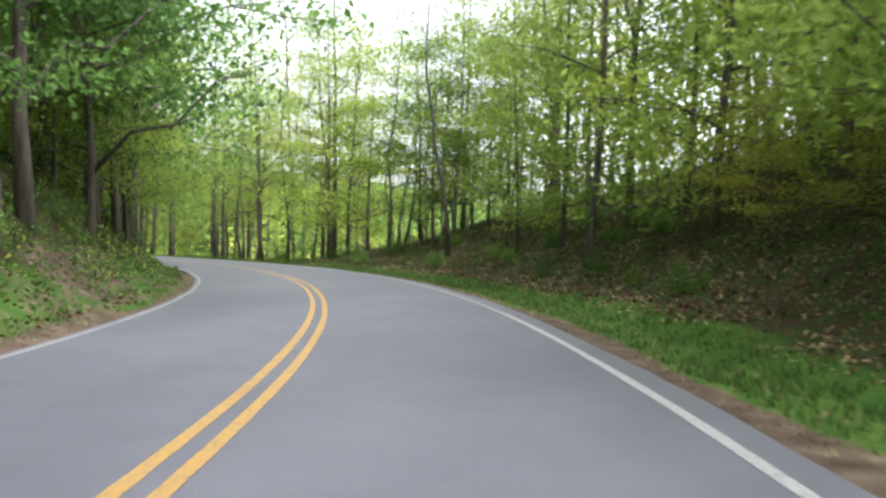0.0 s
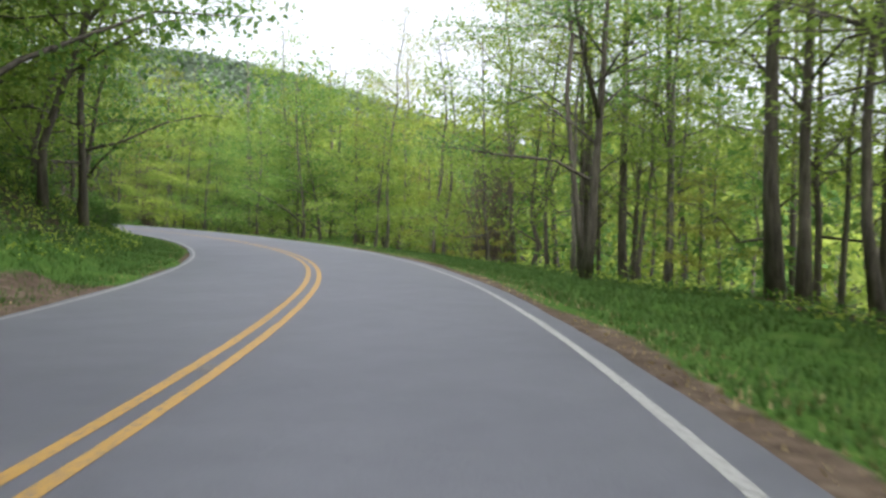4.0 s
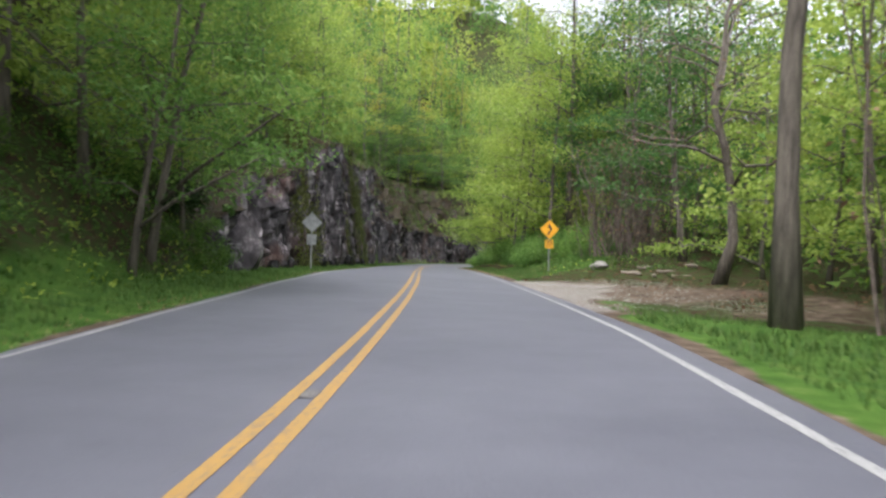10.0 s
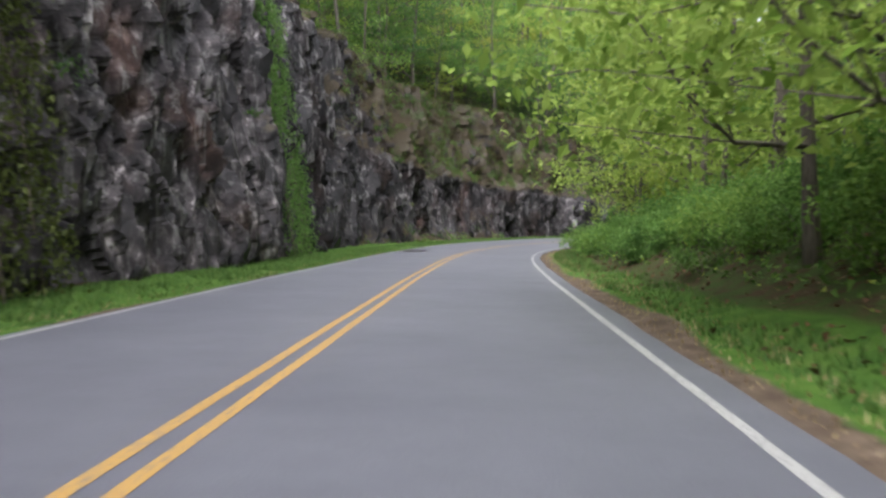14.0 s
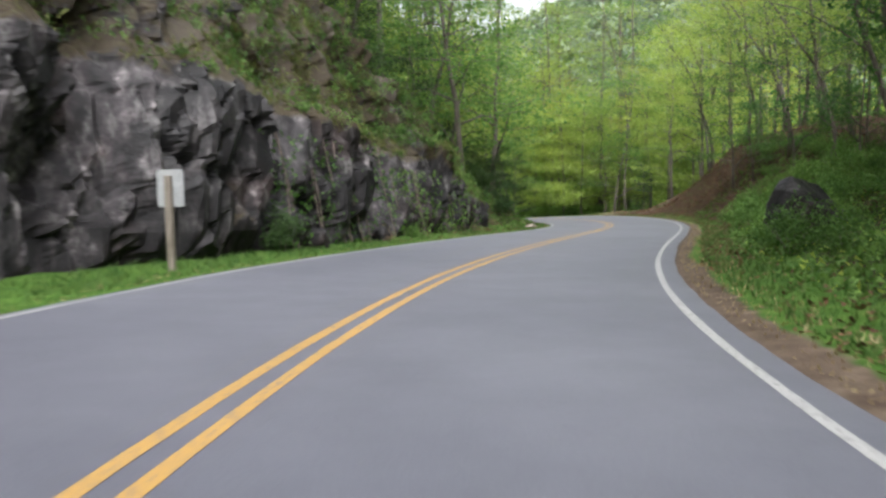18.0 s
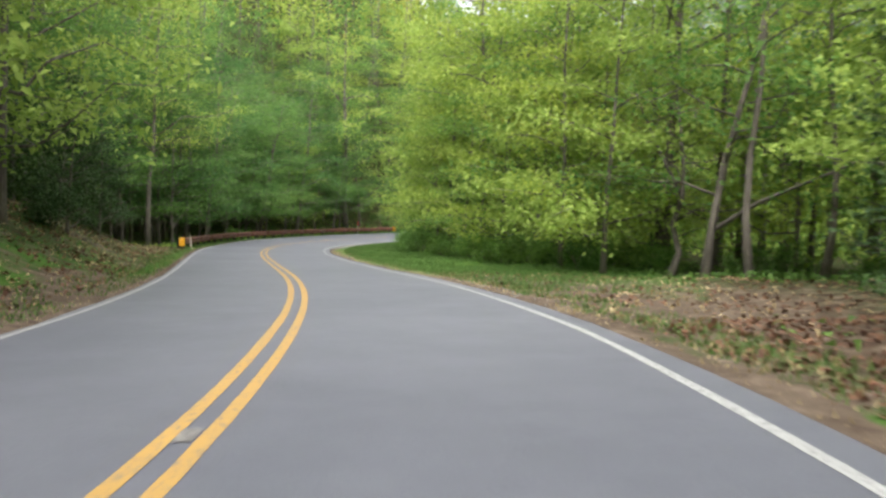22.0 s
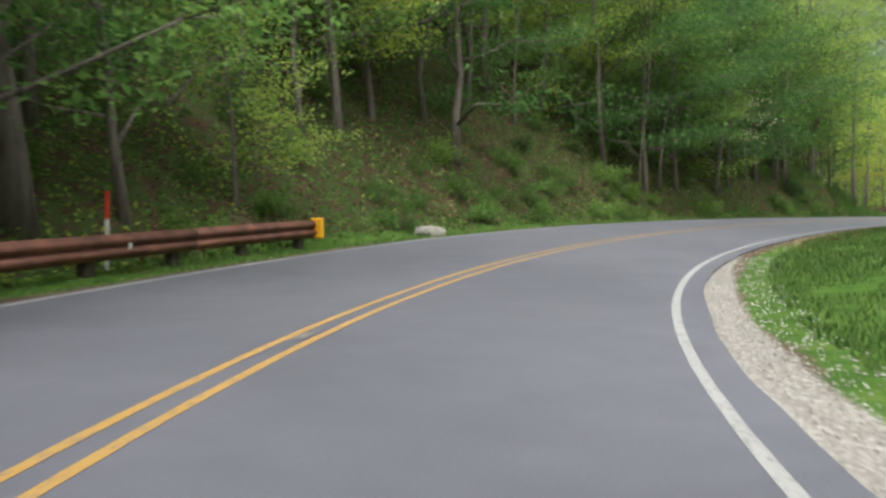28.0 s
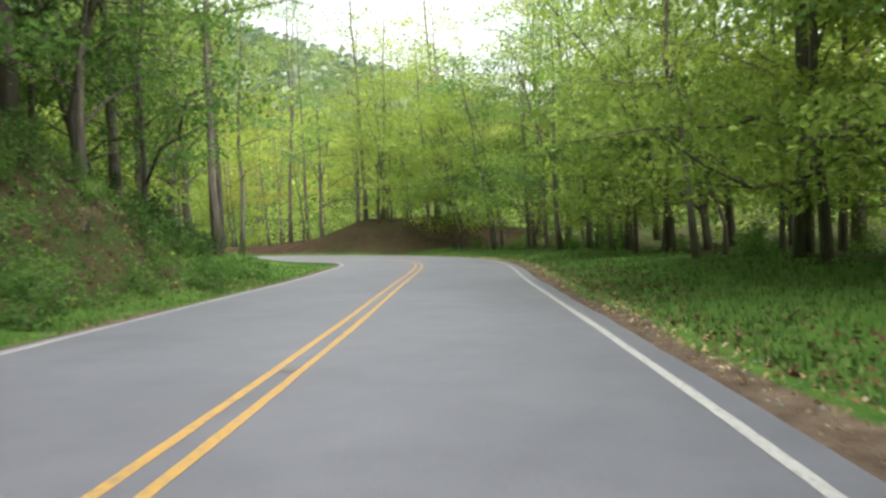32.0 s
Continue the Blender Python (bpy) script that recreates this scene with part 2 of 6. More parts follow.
def behind_rock(s, u, h):
    """Ground kept behind the rock face and level with its top further back."""
    top, foot = tab(ROCK_TOP, s, 1), tab(ROCK_FOOT, s, 1)
    rim = foot + set_back(s, top)
    f = np.clip((u - foot - 0.8) / np.maximum(rim - foot, 0.3), 0, 1)
    kept = np.where(u < foot + 0.8, np.minimum(h, 0.12), np.minimum(h, 0.1 + f ** 1.5 * (top - 1.2)))
    kept = np.where(u > rim + 0.8, np.maximum(h, top - 1.0 + 0.35 * (u - rim)), kept)
    return np.where((s > 157) & (s < 305) & (u < 40), kept, h)


_LT = np.array(LEFT_GROUND)
_RT = np.array(RIGHT_GROUND)


def wave(x, y, scale, seed):
    """Smooth, repeatable ups and downs between -1 and 1."""
    a, b = x / scale, y / scale
    return (np.sin(a * 1.7 + seed) * np.cos(b * 1.3 - seed * 2) + np.sin(a * 0.7 - b * 1.1 + seed * 3)
            + 0.6 * np.sin(a * 3.1 + b * 2.3 + seed) + 0.5 * np.cos(b * 3.7 - a * 1.9 + seed * 5)) / 3.1


def rise(s, d):
    """Height of the ground over the road's middle at station s and offset d (left is positive); arrays."""
    s, d = np.broadcast_arrays(np.asarray(s, float), np.asarray(d, float))
    bank = np.interp(s, ST, CB)
    el, er = np.interp(s, ST, WL) + LIP_L, np.interp(s, ST, WR) + LIP_R
    out = np.zeros(s.shape)
    for side, T, edge in ((1, _LT, el), (-1, _RT, er)):
        m = d * side > edge
        if not m.any():
            continue
        u = np.clip(d[m] * side - edge[m], 0, US[-1])
        cols = np.stack([np.interp(s[m], T[:, 0], T[:, j + 1]) for j in range(len(US))])
        j = np.clip(np.searchsorted(US, u, "right") - 1, 0, len(US) - 2)
        a, b = np.array(US)[j], np.array(US)[j + 1]
        f = (u - a) / (b - a)
        n = np.arange(len(u))
        h = cols[j, n] * (1 - f) + cols[j + 1, n] * f
        rough = np.clip((u - 1.2) / 6, 0, 1)
        h = h + rough * (0.35 * wave(s[m], d[m], 5.0, 1.0) + 0.12 * wave(s[m], d[m], 1.3, 2.0)) + np.clip((u - 12) / 40, 0, 1) * 2.0 * wave(s[m], d[m], 22.0, 3.0)
        fade = np.exp(-u / 6)
        if side > 0:
            h = behind_rock(s[m], u, h)
        out[m] = h + side * np.sin(bank[m]) * edge[m] * fade - 0.02
    inside = (d <= el) & (d >= -er)
    out[inside] = (np.sin(bank) * d)[inside]
    return out


def plan(s, d):
    s, d = np.asarray(s, float), np.asarray(d, float)
    x, y, h = np.interp(s, ST, CX), np.interp(s, ST, CY), np.interp(s, ST, HEAD)
    return x - np.cos(h) * d, y - np.sin(h) * d


def ground_points(s, d, up=0.0):
    x, y = plan(s, d)
    return np.stack(np.broadcast_arrays(x, y, np.interp(s, ST, CZ) + rise(s, d) + up), -1)


def spot(s, d, up=0.0):
    return Vector([float(v) for v in ground_points(np.array([s]), np.array([d]), up)[0]])


def edge_of(s, side):
    return float(np.interp(s, ST, WL)) + LIP_L if side > 0 else float(np.interp(s, ST, WR)) + LIP_R


def heading(s):
    return math.degrees(float(np.interp(s, ST, HEAD)))


# ---- materials ----
def material(name, rough=0.8, metal=0.0):
    m = bpy.data.materials.new(name)
    m.use_nodes = True
    b = m.node_tree.nodes["Principled BSDF"]
    b.inputs["Roughness"].default_value, b.inputs["Metallic"].default_value = rough, metal
    return m, m.node_tree.nodes, m.node_tree.links, b


def noise_node(n, l, scale, detail=4.0, stretch=None, rough=0.55):
    tex = n.new("ShaderNodeTexNoise")
    tex.inputs["Scale"].default_value, tex.inputs["Detail"].default_value, tex.inputs["Roughness"].default_value = scale, detail, rough
    coord = n.new("ShaderNodeTexCoord")
    if stretch:
        mp = n.new("ShaderNodeMapping")
        mp.inputs["Scale"].default_value = stretch
        l.new(coord.outputs["Object"], mp.inputs["Vector"])
        l.new(mp.outputs[0], tex.inputs["Vector"])
    else:
        l.new(coord.outputs["Object"], tex.inputs["Vector"])
    return tex.outputs["Fac"]


def ramp(n, l, fac, *stops):
    r = n.new("ShaderNodeValToRGB")
    while len(r.color_ramp.elements) < len(stops):
        r.color_ramp.elements.new(0.5)
    for e, (p, c) in zip(r.color_ramp.elements, stops):
        e.position, e.color = p, (*c, 1)
    l.new(fac, r.inputs[0])
    return r.outputs[0]


def mix(n, l, fac, a, b, how="MIX"):
    x = n.new("ShaderNodeMix")
    x.data_type, x.blend_type = "RGBA", how
    for socket, v in ((x.inputs[0], fac), (x.inputs[6], a), (x.inputs[7], b)):
        if hasattr(v, "links"):
            l.new(v, socket)
        elif isinstance(v, tuple):
            socket.default_value = (*v, 1)
        else:
            socket.default_value = v
    return x.outputs[2]


def bump(n, l, b, height, strength, distance=0.02):
    x = n.new("ShaderNodeBump")
    x.inputs["Strength"].default_value, x.inputs["Distance"].default_value = strength, distance
    l.new(height, x.inputs["Height"])
    l.new(x.outputs[0], b.inputs["Normal"])


def two_tone(name, dark, light, scale, rough=0.85, fine=None, stretch=None, strength=0.4, metal=0.0, distance=0.02):
    m, n, l, b = material(name, rough, metal)
    c = ramp(n, l, noise_node(n, l, scale, 5, stretch), (0.32, dark), (0.68, light))
    f = noise_node(n, l, fine or scale * 9, 3, stretch)
    c = mix(n, l, 0.55, c, ramp(n, l, f, (0.3, (0.45, 0.45, 0.45)), (0.7, (1, 1, 1))), "MULTIPLY")
    l.new(c, b.inputs["Base Color"])
    bump(n, l, b, f, strength, distance)
    return m


def leaf_material(name, low, high, through=0.45):
    """Thin leaves: their colour differs from leaf to leaf and from tree to tree, and light comes through them."""
    m, n, l, b = material(name, 0.55)
    geo, info = n.new("ShaderNodeNewGeometry"), n.new("ShaderNodeObjectInfo")
    c = ramp(n, l, geo.outputs["Random Per Island"], (0.0, low), (1.0, high))
    tone = ramp(n, l, info.outputs["Random"], (0.0, (0.72, 0.78, 0.7)), (0.5, (1, 1, 1)), (1.0, (1.2, 1.1, 0.9)))
    c = mix(n, l, 1.0, c, tone, "MULTIPLY")
    l.new(c, b.inputs["Base Color"])
    b.inputs["Specular IOR Level"].default_value = 0.12
    t = n.new("ShaderNodeBsdfTranslucent")
    l.new(c, t.inputs["Color"])
    s = n.new("ShaderNodeMixShader")
    s.inputs[0].default_value = through
    l.new(b.outputs[0], s.inputs[1])
    l.new(t.outputs[0], s.inputs[2])
    l.new(s.outputs[0], n["Material Output"].inputs["Surface"])
    return m


def asphalt():
    m, n, l, b = material("asphalt", 0.6)
    big = noise_node(n, l, 0.25, 3)
    wear = noise_node(n, l, 1.7, 4)
    grain = noise_node(n, l, 70, 2)
    c = ramp(n, l, big, (0.3, (0.072, 0.074, 0.091)), (0.7, (0.096, 0.098, 0.117)))
    c = mix(n, l, 0.5, c, ramp(n, l, wear, (0.3, (0.76, 0.76, 0.77)), (0.7, (1.12, 1.12, 1.12))), "MULTIPLY")
    worn = noise_node(n, l, 0.6, 5, (1.6, 0.5, 1), 0.6)
    c = mix(n, l, 0.4, c, ramp(n, l, worn, (0.35, (0.82, 0.82, 0.84)), (0.65, (1.1, 1.1, 1.1))), "MULTIPLY")
    c = mix(n, l, 0.5, c, ramp(n, l, grain, (0.3, (0.65, 0.65, 0.65)), (0.7, (1.25, 1.25, 1.25))), "MULTIPLY")
    l.new(c, b.inputs["Base Color"])
    bump(n, l, b, grain, 0.35, 0.006)
    return m


def paint(name, colour, worn):
    m, n, l, b = material(name, 0.65)
    f = noise_node(n, l, 22, 5)
    c = mix(n, l, ramp(n, l, f, (0.50, (0, 0, 0)), (0.68, (1, 1, 1))), colour, worn)
    c = mix(n, l, 0.35, c, ramp(n, l, noise_node(n, l, 1.2, 3), (0.3, (0.78, 0.78, 0.78)), (0.7, (1, 1, 1))), "MULTIPLY")
    l.new(c, b.inputs["Base Color"])
    bump(n, l, b, f, 0.2, 0.004)
    return m


def ground_material():
    """Grass, bare soil, fallen leaves and pale gravel, told apart by the ground's 'cover' attribute."""
    m, n, l, b = material("ground_cover", 1.0)
    b.inputs["Specular IOR Level"].default_value = 0.05
    at = n.new("ShaderNodeAttribute")
    at.attribute_name = "cover"
    sep = n.new("ShaderNodeSeparateColor")
    l.new(at.outputs["Color"], sep.inputs[0])
    big, mid, fine = noise_node(n, l, 0.5, 4), noise_node(n, l, 3.0, 4), noise_node(n, l, 26, 3)
    grass = ramp(n, l, mid, (0.3, (0.03, 0.07, 0.014)), (0.55, (0.055, 0.11, 0.02)), (0.75, (0.095, 0.135, 0.035)))
    soil = ramp(n, l, mid, (0.3, (0.05, 0.035, 0.026)), (0.6, (0.11, 0.083, 0.062)), (0.8, (0.19, 0.153, 0.117)))
    litter = ramp(n, l, fine, (0.3, (0.016, 0.010, 0.007)), (0.5, (0.04, 0.025, 0.017)), (0.72, (0.11, 0.068, 0.045)))
    mossy = mix(n, l, ramp(n, l, sep.outputs[1], (0.90, (1, 1, 1)), (0.97, (0.12, 0.12, 0.12))), (0, 0, 0), ramp(n, l, mid, (0.40, (0, 0, 0)), (0.56, (0.8, 0.8, 0.8))))
    moss = mix(n, l, mossy, litter, (0.03, 0.06, 0.015))
    gravel = ramp(n, l, fine, (0.3, (0.12, 0.11, 0.098)), (0.55, (0.26, 0.245, 0.225)), (0.75, (0.40, 0.39, 0.365)))

    def share(which, jitter):
        add = n.new("ShaderNodeMath")
        add.operation = "MULTIPLY_ADD"
        l.new(jitter, add.inputs[0])
        add.inputs[1].default_value = 0.7
        l.new(sep.outputs[which], add.inputs[2])
        return ramp(n, l, add.outputs[0], (0.72, (0, 0, 0)), (0.95, (1, 1, 1)))

    c = mix(n, l, share(1, mid), grass, moss)
    c = mix(n, l, share(0, mid), c, soil)
    c = mix(n, l, share(2, fine), c, gravel)
    c = mix(n, l, 0.4, c, ramp(n, l, big, (0.3, (0.7, 0.7, 0.7)), (0.7, (1.1, 1.1, 1.1))), "MULTIPLY")
    l.new(c, b.inputs["Base Color"])
    bump(n, l, b, fine, 0.6, 0.05)
    return m


def rock_material():
    m, n, l, b = material("dark_rock", 0.5)
    b.inputs["Specular IOR Level"].default_value = 0.22
    at = n.new("ShaderNodeAttribute")
    at.attribute_name = "cover"
    sep = n.new("ShaderNodeSeparateColor")
    l.new(at.outputs["Color"], sep.inputs[0])

    def times(p, q):
        x = n.new("ShaderNodeMath")
        x.operation = "MULTIPLY"
        l.new(p, x.inputs[0])
        l.new(q, x.inputs[1])
        return x.outputs[0]

    big, mid, fine = noise_node(n, l, 0.3, 4), noise_node(n, l, 2.0, 6, (1, 1, 0.6), 0.65), noise_node(n, l, 11, 5, None, 0.65)
    c = ramp(n, l, mid, (0.36, (0.006, 0.0055, 0.006)), (0.50, (0.018, 0.016, 0.017)), (0.60, (0.06, 0.054, 0.056)), (0.69, (0.26, 0.245, 0.245)))
    rust = ramp(n, l, big, (0.52, (0, 0, 0)), (0.66, (0.85, 0.85, 0.85)))
    c = mix(n, l, rust, c, ramp(n, l, mid, (0.3, (0.014, 0.009, 0.008)), (0.55, (0.042, 0.025, 0.020)), (0.75, (0.12, 0.085, 0.07))))
    c = mix(n, l, 0.85, c, ramp(n, l, sep.outputs[2], (0.26, (0.28, 0.265, 0.27)), (0.5, (0.8, 0.76, 0.77)), (0.70, (2.1, 2.0, 2.02))), "MULTIPLY")
    streak = noise_node(n, l, 1.0, 6, (3.4, 3.4, 0.22), 0.66)
    c = mix(n, l, times(ramp(n, l, streak, (0.55, (0, 0, 0)), (0.66, (0.8, 0.8, 0.8))), sep.outputs[0]), c, (0.21, 0.20, 0.195))
    tuft = noise_node(n, l, 1.4, 6, None, 0.65)
    patch = ramp(n, l, times(ramp(n, l, tuft, (0.30, (0.2, 0.2, 0.2)), (0.6, (1, 1, 1))), sep.outputs[1]), (0.30, (0, 0, 0)), (0.46, (1, 1, 1)))
    c = mix(n, l, patch, c, ramp(n, l, fine, (0.3, (0.012, 0.008, 0.004)), (0.5, (0.04, 0.027, 0.013)), (0.7, (0.042, 0.046, 0.015))))
    c = mix(n, l, 0.55, c, ramp(n, l, fine, (0.3, (0.4, 0.4, 0.4)), (0.7, (1.25, 1.25, 1.25))), "MULTIPLY")
    l.new(c, b.inputs["Base Color"])
    l.new(ramp(n, l, big, (0.35, (0.42, 0.42, 0.42)), (0.65, (0.8, 0.8, 0.8))), b.inputs["Roughness"])
    bump(n, l, b, fine, 0.6, 0.05)
    return m


def damp_material():
    """Water film on asphalt that thins out towards its rim."""
    m, n, l, b = material("damp_asphalt", 0.32)
    at = n.new("ShaderNodeAttribute")
    at.attribute_name = "cover"
    l.new(ramp(n, l, noise_node(n, l, 60, 3), (0.3, (0.018, 0.018, 0.020)), (0.7, (0.045, 0.045, 0.048))), b.inputs["Base Color"])
    add = n.new("ShaderNodeMath")
    add.operation = "MULTIPLY_ADD"
    l.new(noise_node(n, l, 2.2, 5), add.inputs[0])
    add.inputs[1].default_value = 0.9
    l.new(at.outputs["Fac"], add.inputs[2])
    clear_, thin = n.new("ShaderNodeBsdfTransparent"), n.new("ShaderNodeMixShader")
    l.new(ramp(n, l, add.outputs[0], (0.62, (0, 0, 0)), (0.95, (1, 1, 1))), thin.inputs[0])
    l.new(clear_.outputs[0], thin.inputs[1])
    l.new(b.outputs[0], thin.inputs[2])
    l.new(thin.outputs[0], n["Material Output"].inputs["Surface"])
    return m


M = {
    "asphalt": asphalt(),
    "yellow": paint("yellow_road_paint", (0.31, 0.18, 0.045), (0.14, 0.115, 0.085)),
    "white": paint("white_road_paint", (0.275, 0.273, 0.27), (0.12, 0.12, 0.122)),
    "ground": ground_material(),
    "rock": rock_material(),
    "stone": two_tone("grey_stone", (0.10, 0.095, 0.09), (0.36, 0.34, 0.31), 2.5, 0.8, 18, strength=0.6),
    "bark": two_tone("grey_brown_bark", (0.066, 0.055, 0.045), (0.20, 0.17, 0.14), 2.0, 0.95, 16, (6, 6, 0.8), 0.8),
    "pale_bark": two_tone("pale_bark", (0.09, 0.08, 0.066), (0.25, 0.225, 0.19), 2.0, 0.95, 16, (6, 6, 0.8), 0.8),
    "vine": two_tone("dry_vine", (0.075, 0.056, 0.047), (0.21, 0.168, 0.14), 5.0, 0.95),
    "fresh": leaf_material("fresh_spring_leaf", (0.18, 0.275, 0.05), (0.39, 0.49, 0.125), 0.62),
    "mid": leaf_material("green_leaf", (0.09, 0.19, 0.045), (0.21, 0.34, 0.095), 0.56),
    # Darker copy of the green leaf, with the bank's shade in its colour.
    "deep": leaf_material("shaded_green_leaf", (0.05, 0.12, 0.035), (0.125, 0.235, 0.075), 0.5),
    "yellowish": leaf_material("yellow_green_leaf", (0.23, 0.255, 0.04), (0.42, 0.42, 0.10), 0.6),
    "weed": leaf_material("weed_leaf", (0.045, 0.105, 0.024), (0.125, 0.22, 0.055), 0.4),
    # Distance haze is mixed into this grey-green leaf colour.
    "painted_haze": leaf_material("haze_tinted_leaf", (0.13, 0.18, 0.14), (0.22, 0.28, 0.21), 0.3),
    "dark": leaf_material("dark_evergreen_leaf", (0.018, 0.042, 0.014), (0.06, 0.11, 0.035), 0.15),
    "ruddy": leaf_material("ruddy_bud", (0.12, 0.078, 0.056), (0.25, 0.175, 0.115), 0.25),
    "ivy": leaf_material("olive_ivy_leaf", (0.05, 0.065, 0.018), (0.13, 0.15, 0.045), 0.3),
    "blossom": leaf_material("white_blossom", (0.45, 0.48, 0.36), (0.7, 0.7, 0.6), 0.3),
    "grass": leaf_material("grass_blade", (0.042, 0.10, 0.026), (0.115, 0.18, 0.055), 0.4),
    "straw": leaf_material("dry_grass_blade", (0.22, 0.16, 0.08), (0.42, 0.34, 0.2), 0.2),
    "litter": leaf_material("fallen_leaf", (0.045, 0.02, 0.013), (0.19, 0.098, 0.06), 0.1),
    "rust": two_tone("rusty_steel", (0.085, 0.034, 0.024), (0.22, 0.086, 0.055), 3.0, 0.7, 30, metal=0.25),
    "pebble": leaf_material("pale_pebble", (0.13, 0.12, 0.105), (0.40, 0.385, 0.36), 0.0),
    "post": two_tone("dark_timber", (0.02, 0.015, 0.012), (0.07, 0.052, 0.042), 6.0, 0.9),
    "timber": two_tone("weathered_timber", (0.16, 0.13, 0.10), (0.36, 0.31, 0.26), 5.0, 0.9, 40, (6, 6, 0.6)),
    "sign_yellow": two_tone("yellow_sheeting", (0.72, 0.33, 0.012), (0.80, 0.40, 0.02), 4.0, 0.45, strength=0.02),
    "sign_black": two_tone("black_sheeting", (0.012, 0.012, 0.012), (0.03, 0.03, 0.03), 5.0, 0.5, strength=0.02),
    "sheet": two_tone("bare_aluminium", (0.42, 0.43, 0.44), (0.58, 0.59, 0.60), 4.0, 0.5, metal=0.2, strength=0.05),
    "steel": two_tone("galvanised_steel", (0.22, 0.23, 0.23), (0.38, 0.39, 0.39), 8.0, 0.5, metal=0.6, strength=0.05),
    "red": two_tone("red_plastic", (0.5, 0.035, 0.02), (0.62, 0.06, 0.03), 6.0, 0.45, strength=0.02),
    "white_plastic": two_tone("white_plastic", (0.6, 0.6, 0.58), (0.75, 0.75, 0.72), 5.0, 0.5, strength=0.02),
    "wet": damp_material(),
    "patch": two_tone("worn_marker_bed", (0.08, 0.075, 0.07), (0.22, 0.21, 0.20), 20.0, 0.8),
}


# ---- mesh helpers ----
def mesh_of(name, verts, faces, mat, smooth=False):
    me = bpy.data.meshes.new(name)
    me.from_pydata([tuple(v) for v in np.asarray(verts, float).tolist()], [], [tuple(f) for f in faces])
    me.materials.append(mat)
    if smooth:
        me.shade_smooth()
    me.update()
    return me


def part_mesh(name, me, parent, label=""):
    ob = new(name, me)
    ob.parent = parent
    return tagged(ob, label)


def part(name, bm, mat, parent, label="", smooth=False):
    me = bpy.data.meshes.new(name)
    bm.to_mesh(me)
    bm.free()
    me.materials.append(mat)
    if smooth:
        me.shade_smooth()
    return part_mesh(name, me, parent, label)


def thing(name, m, label, category, group="", kind=""):
    ob = new(name)
    ob.matrix_basis = m
    ob.empty_display_size = 0.2
    return tagged(ob, label, category, group, kind)


def box(size, at=(0, 0, 0), bevel=0.0, bm=None):
    bm = bm or bmesh.new()
    r = bmesh.ops.create_cube(bm, size=1.0, matrix=Matrix.Translation(at) @ Matrix.Diagonal((*size, 1)))
    if bevel:
        edges = list({e for v in r["verts"] for e in v.link_edges})
        bmesh.ops.bevel(bm, geom=edges, offset=bevel, segments=1, affect="EDGES")
    return bm


def tube(points, radii, sides=6):
    """Verts and faces of a tapered tube along points."""
    pts, n = np.asarray(points, float), len(points)
    d = np.gradient(pts, axis=0)
    d /= np.linalg.norm(d, axis=1)[:, None] + 1e-9
    ref = np.where(np.abs(d[:, 2:3]) > 0.9, np.array([[1.0, 0, 0]]), np.array([[0, 0, 1.0]]))
    a = np.cross(d, ref)
    a /= np.linalg.norm(a, axis=1)[:, None] + 1e-9
    b = np.cross(d, a)
    th = np.arange(sides) * 2 * math.pi / sides
    ring = a[:, None, :] * np.cos(th)[None, :, None] + b[:, None, :] * np.sin(th)[None, :, None]
    v = (pts[:, None, :] + ring * np.asarray(radii, float)[:, None, None]).reshape(-1, 3)
    f = [(i * sides + j, i * sides + (j + 1) % sides, (i + 1) * sides + (j + 1) % sides, (i + 1) * sides + j)
         for i in range(n - 1) for j in range(sides)]
    f.append(tuple(range(sides))[::-1])
    f.append(tuple((n - 1) * sides + j for j in range(sides)))
    return v, f


def merge(pieces):
    vs, fs, k = [], [], 0
    for v, f in pieces:
        vs.append(v)
        fs += [tuple(i + k for i in q) for q in f]
        k += len(v)
    return np.concatenate(vs), fs


def leaves(rng, centres, length, width, level=0.6, droop=0.25, corners=4):
    """One small pointed leaf at each centre, with three or four corners."""
    n = len(centres)
    nor = rng.normal(size=(n, 3)) * level + np.array([0, 0, 1.0])
    nor /= np.linalg.norm(nor, axis=1)[:, None]
    a = rng.normal(size=(n, 3))
    a -= nor * (a * nor).sum(1)[:, None]
    a /= np.linalg.norm(a, axis=1)[:, None] + 1e-9
    b = np.cross(nor, a)
    size = rng.uniform(0.65, 1.3, n)[:, None]
    a, b = a * size * length / 2, b * size * width / 2
    drop = np.array([0, 0, -1.0]) * size * length * droop
    if corners == 3:
        v = np.stack([centres - a - b, centres + a * 0.9 + drop, centres - a * 0.9 + b], 1).reshape(-1, 3)
    else:
        v = np.stack([centres - a, centres + b, centres + a + drop, centres - b], 1).reshape(-1, 3)
    return v, np.arange(n * corners).reshape(n, corners).tolist()


def cover(me, rgb):
    at = me.color_attributes.new("cover", "FLOAT_COLOR", "POINT")
    at.data.foreach_set("color", np.concatenate([np.clip(rgb, 0, 1), np.ones((len(rgb), 1))], 1).astype(np.float32).ravel())


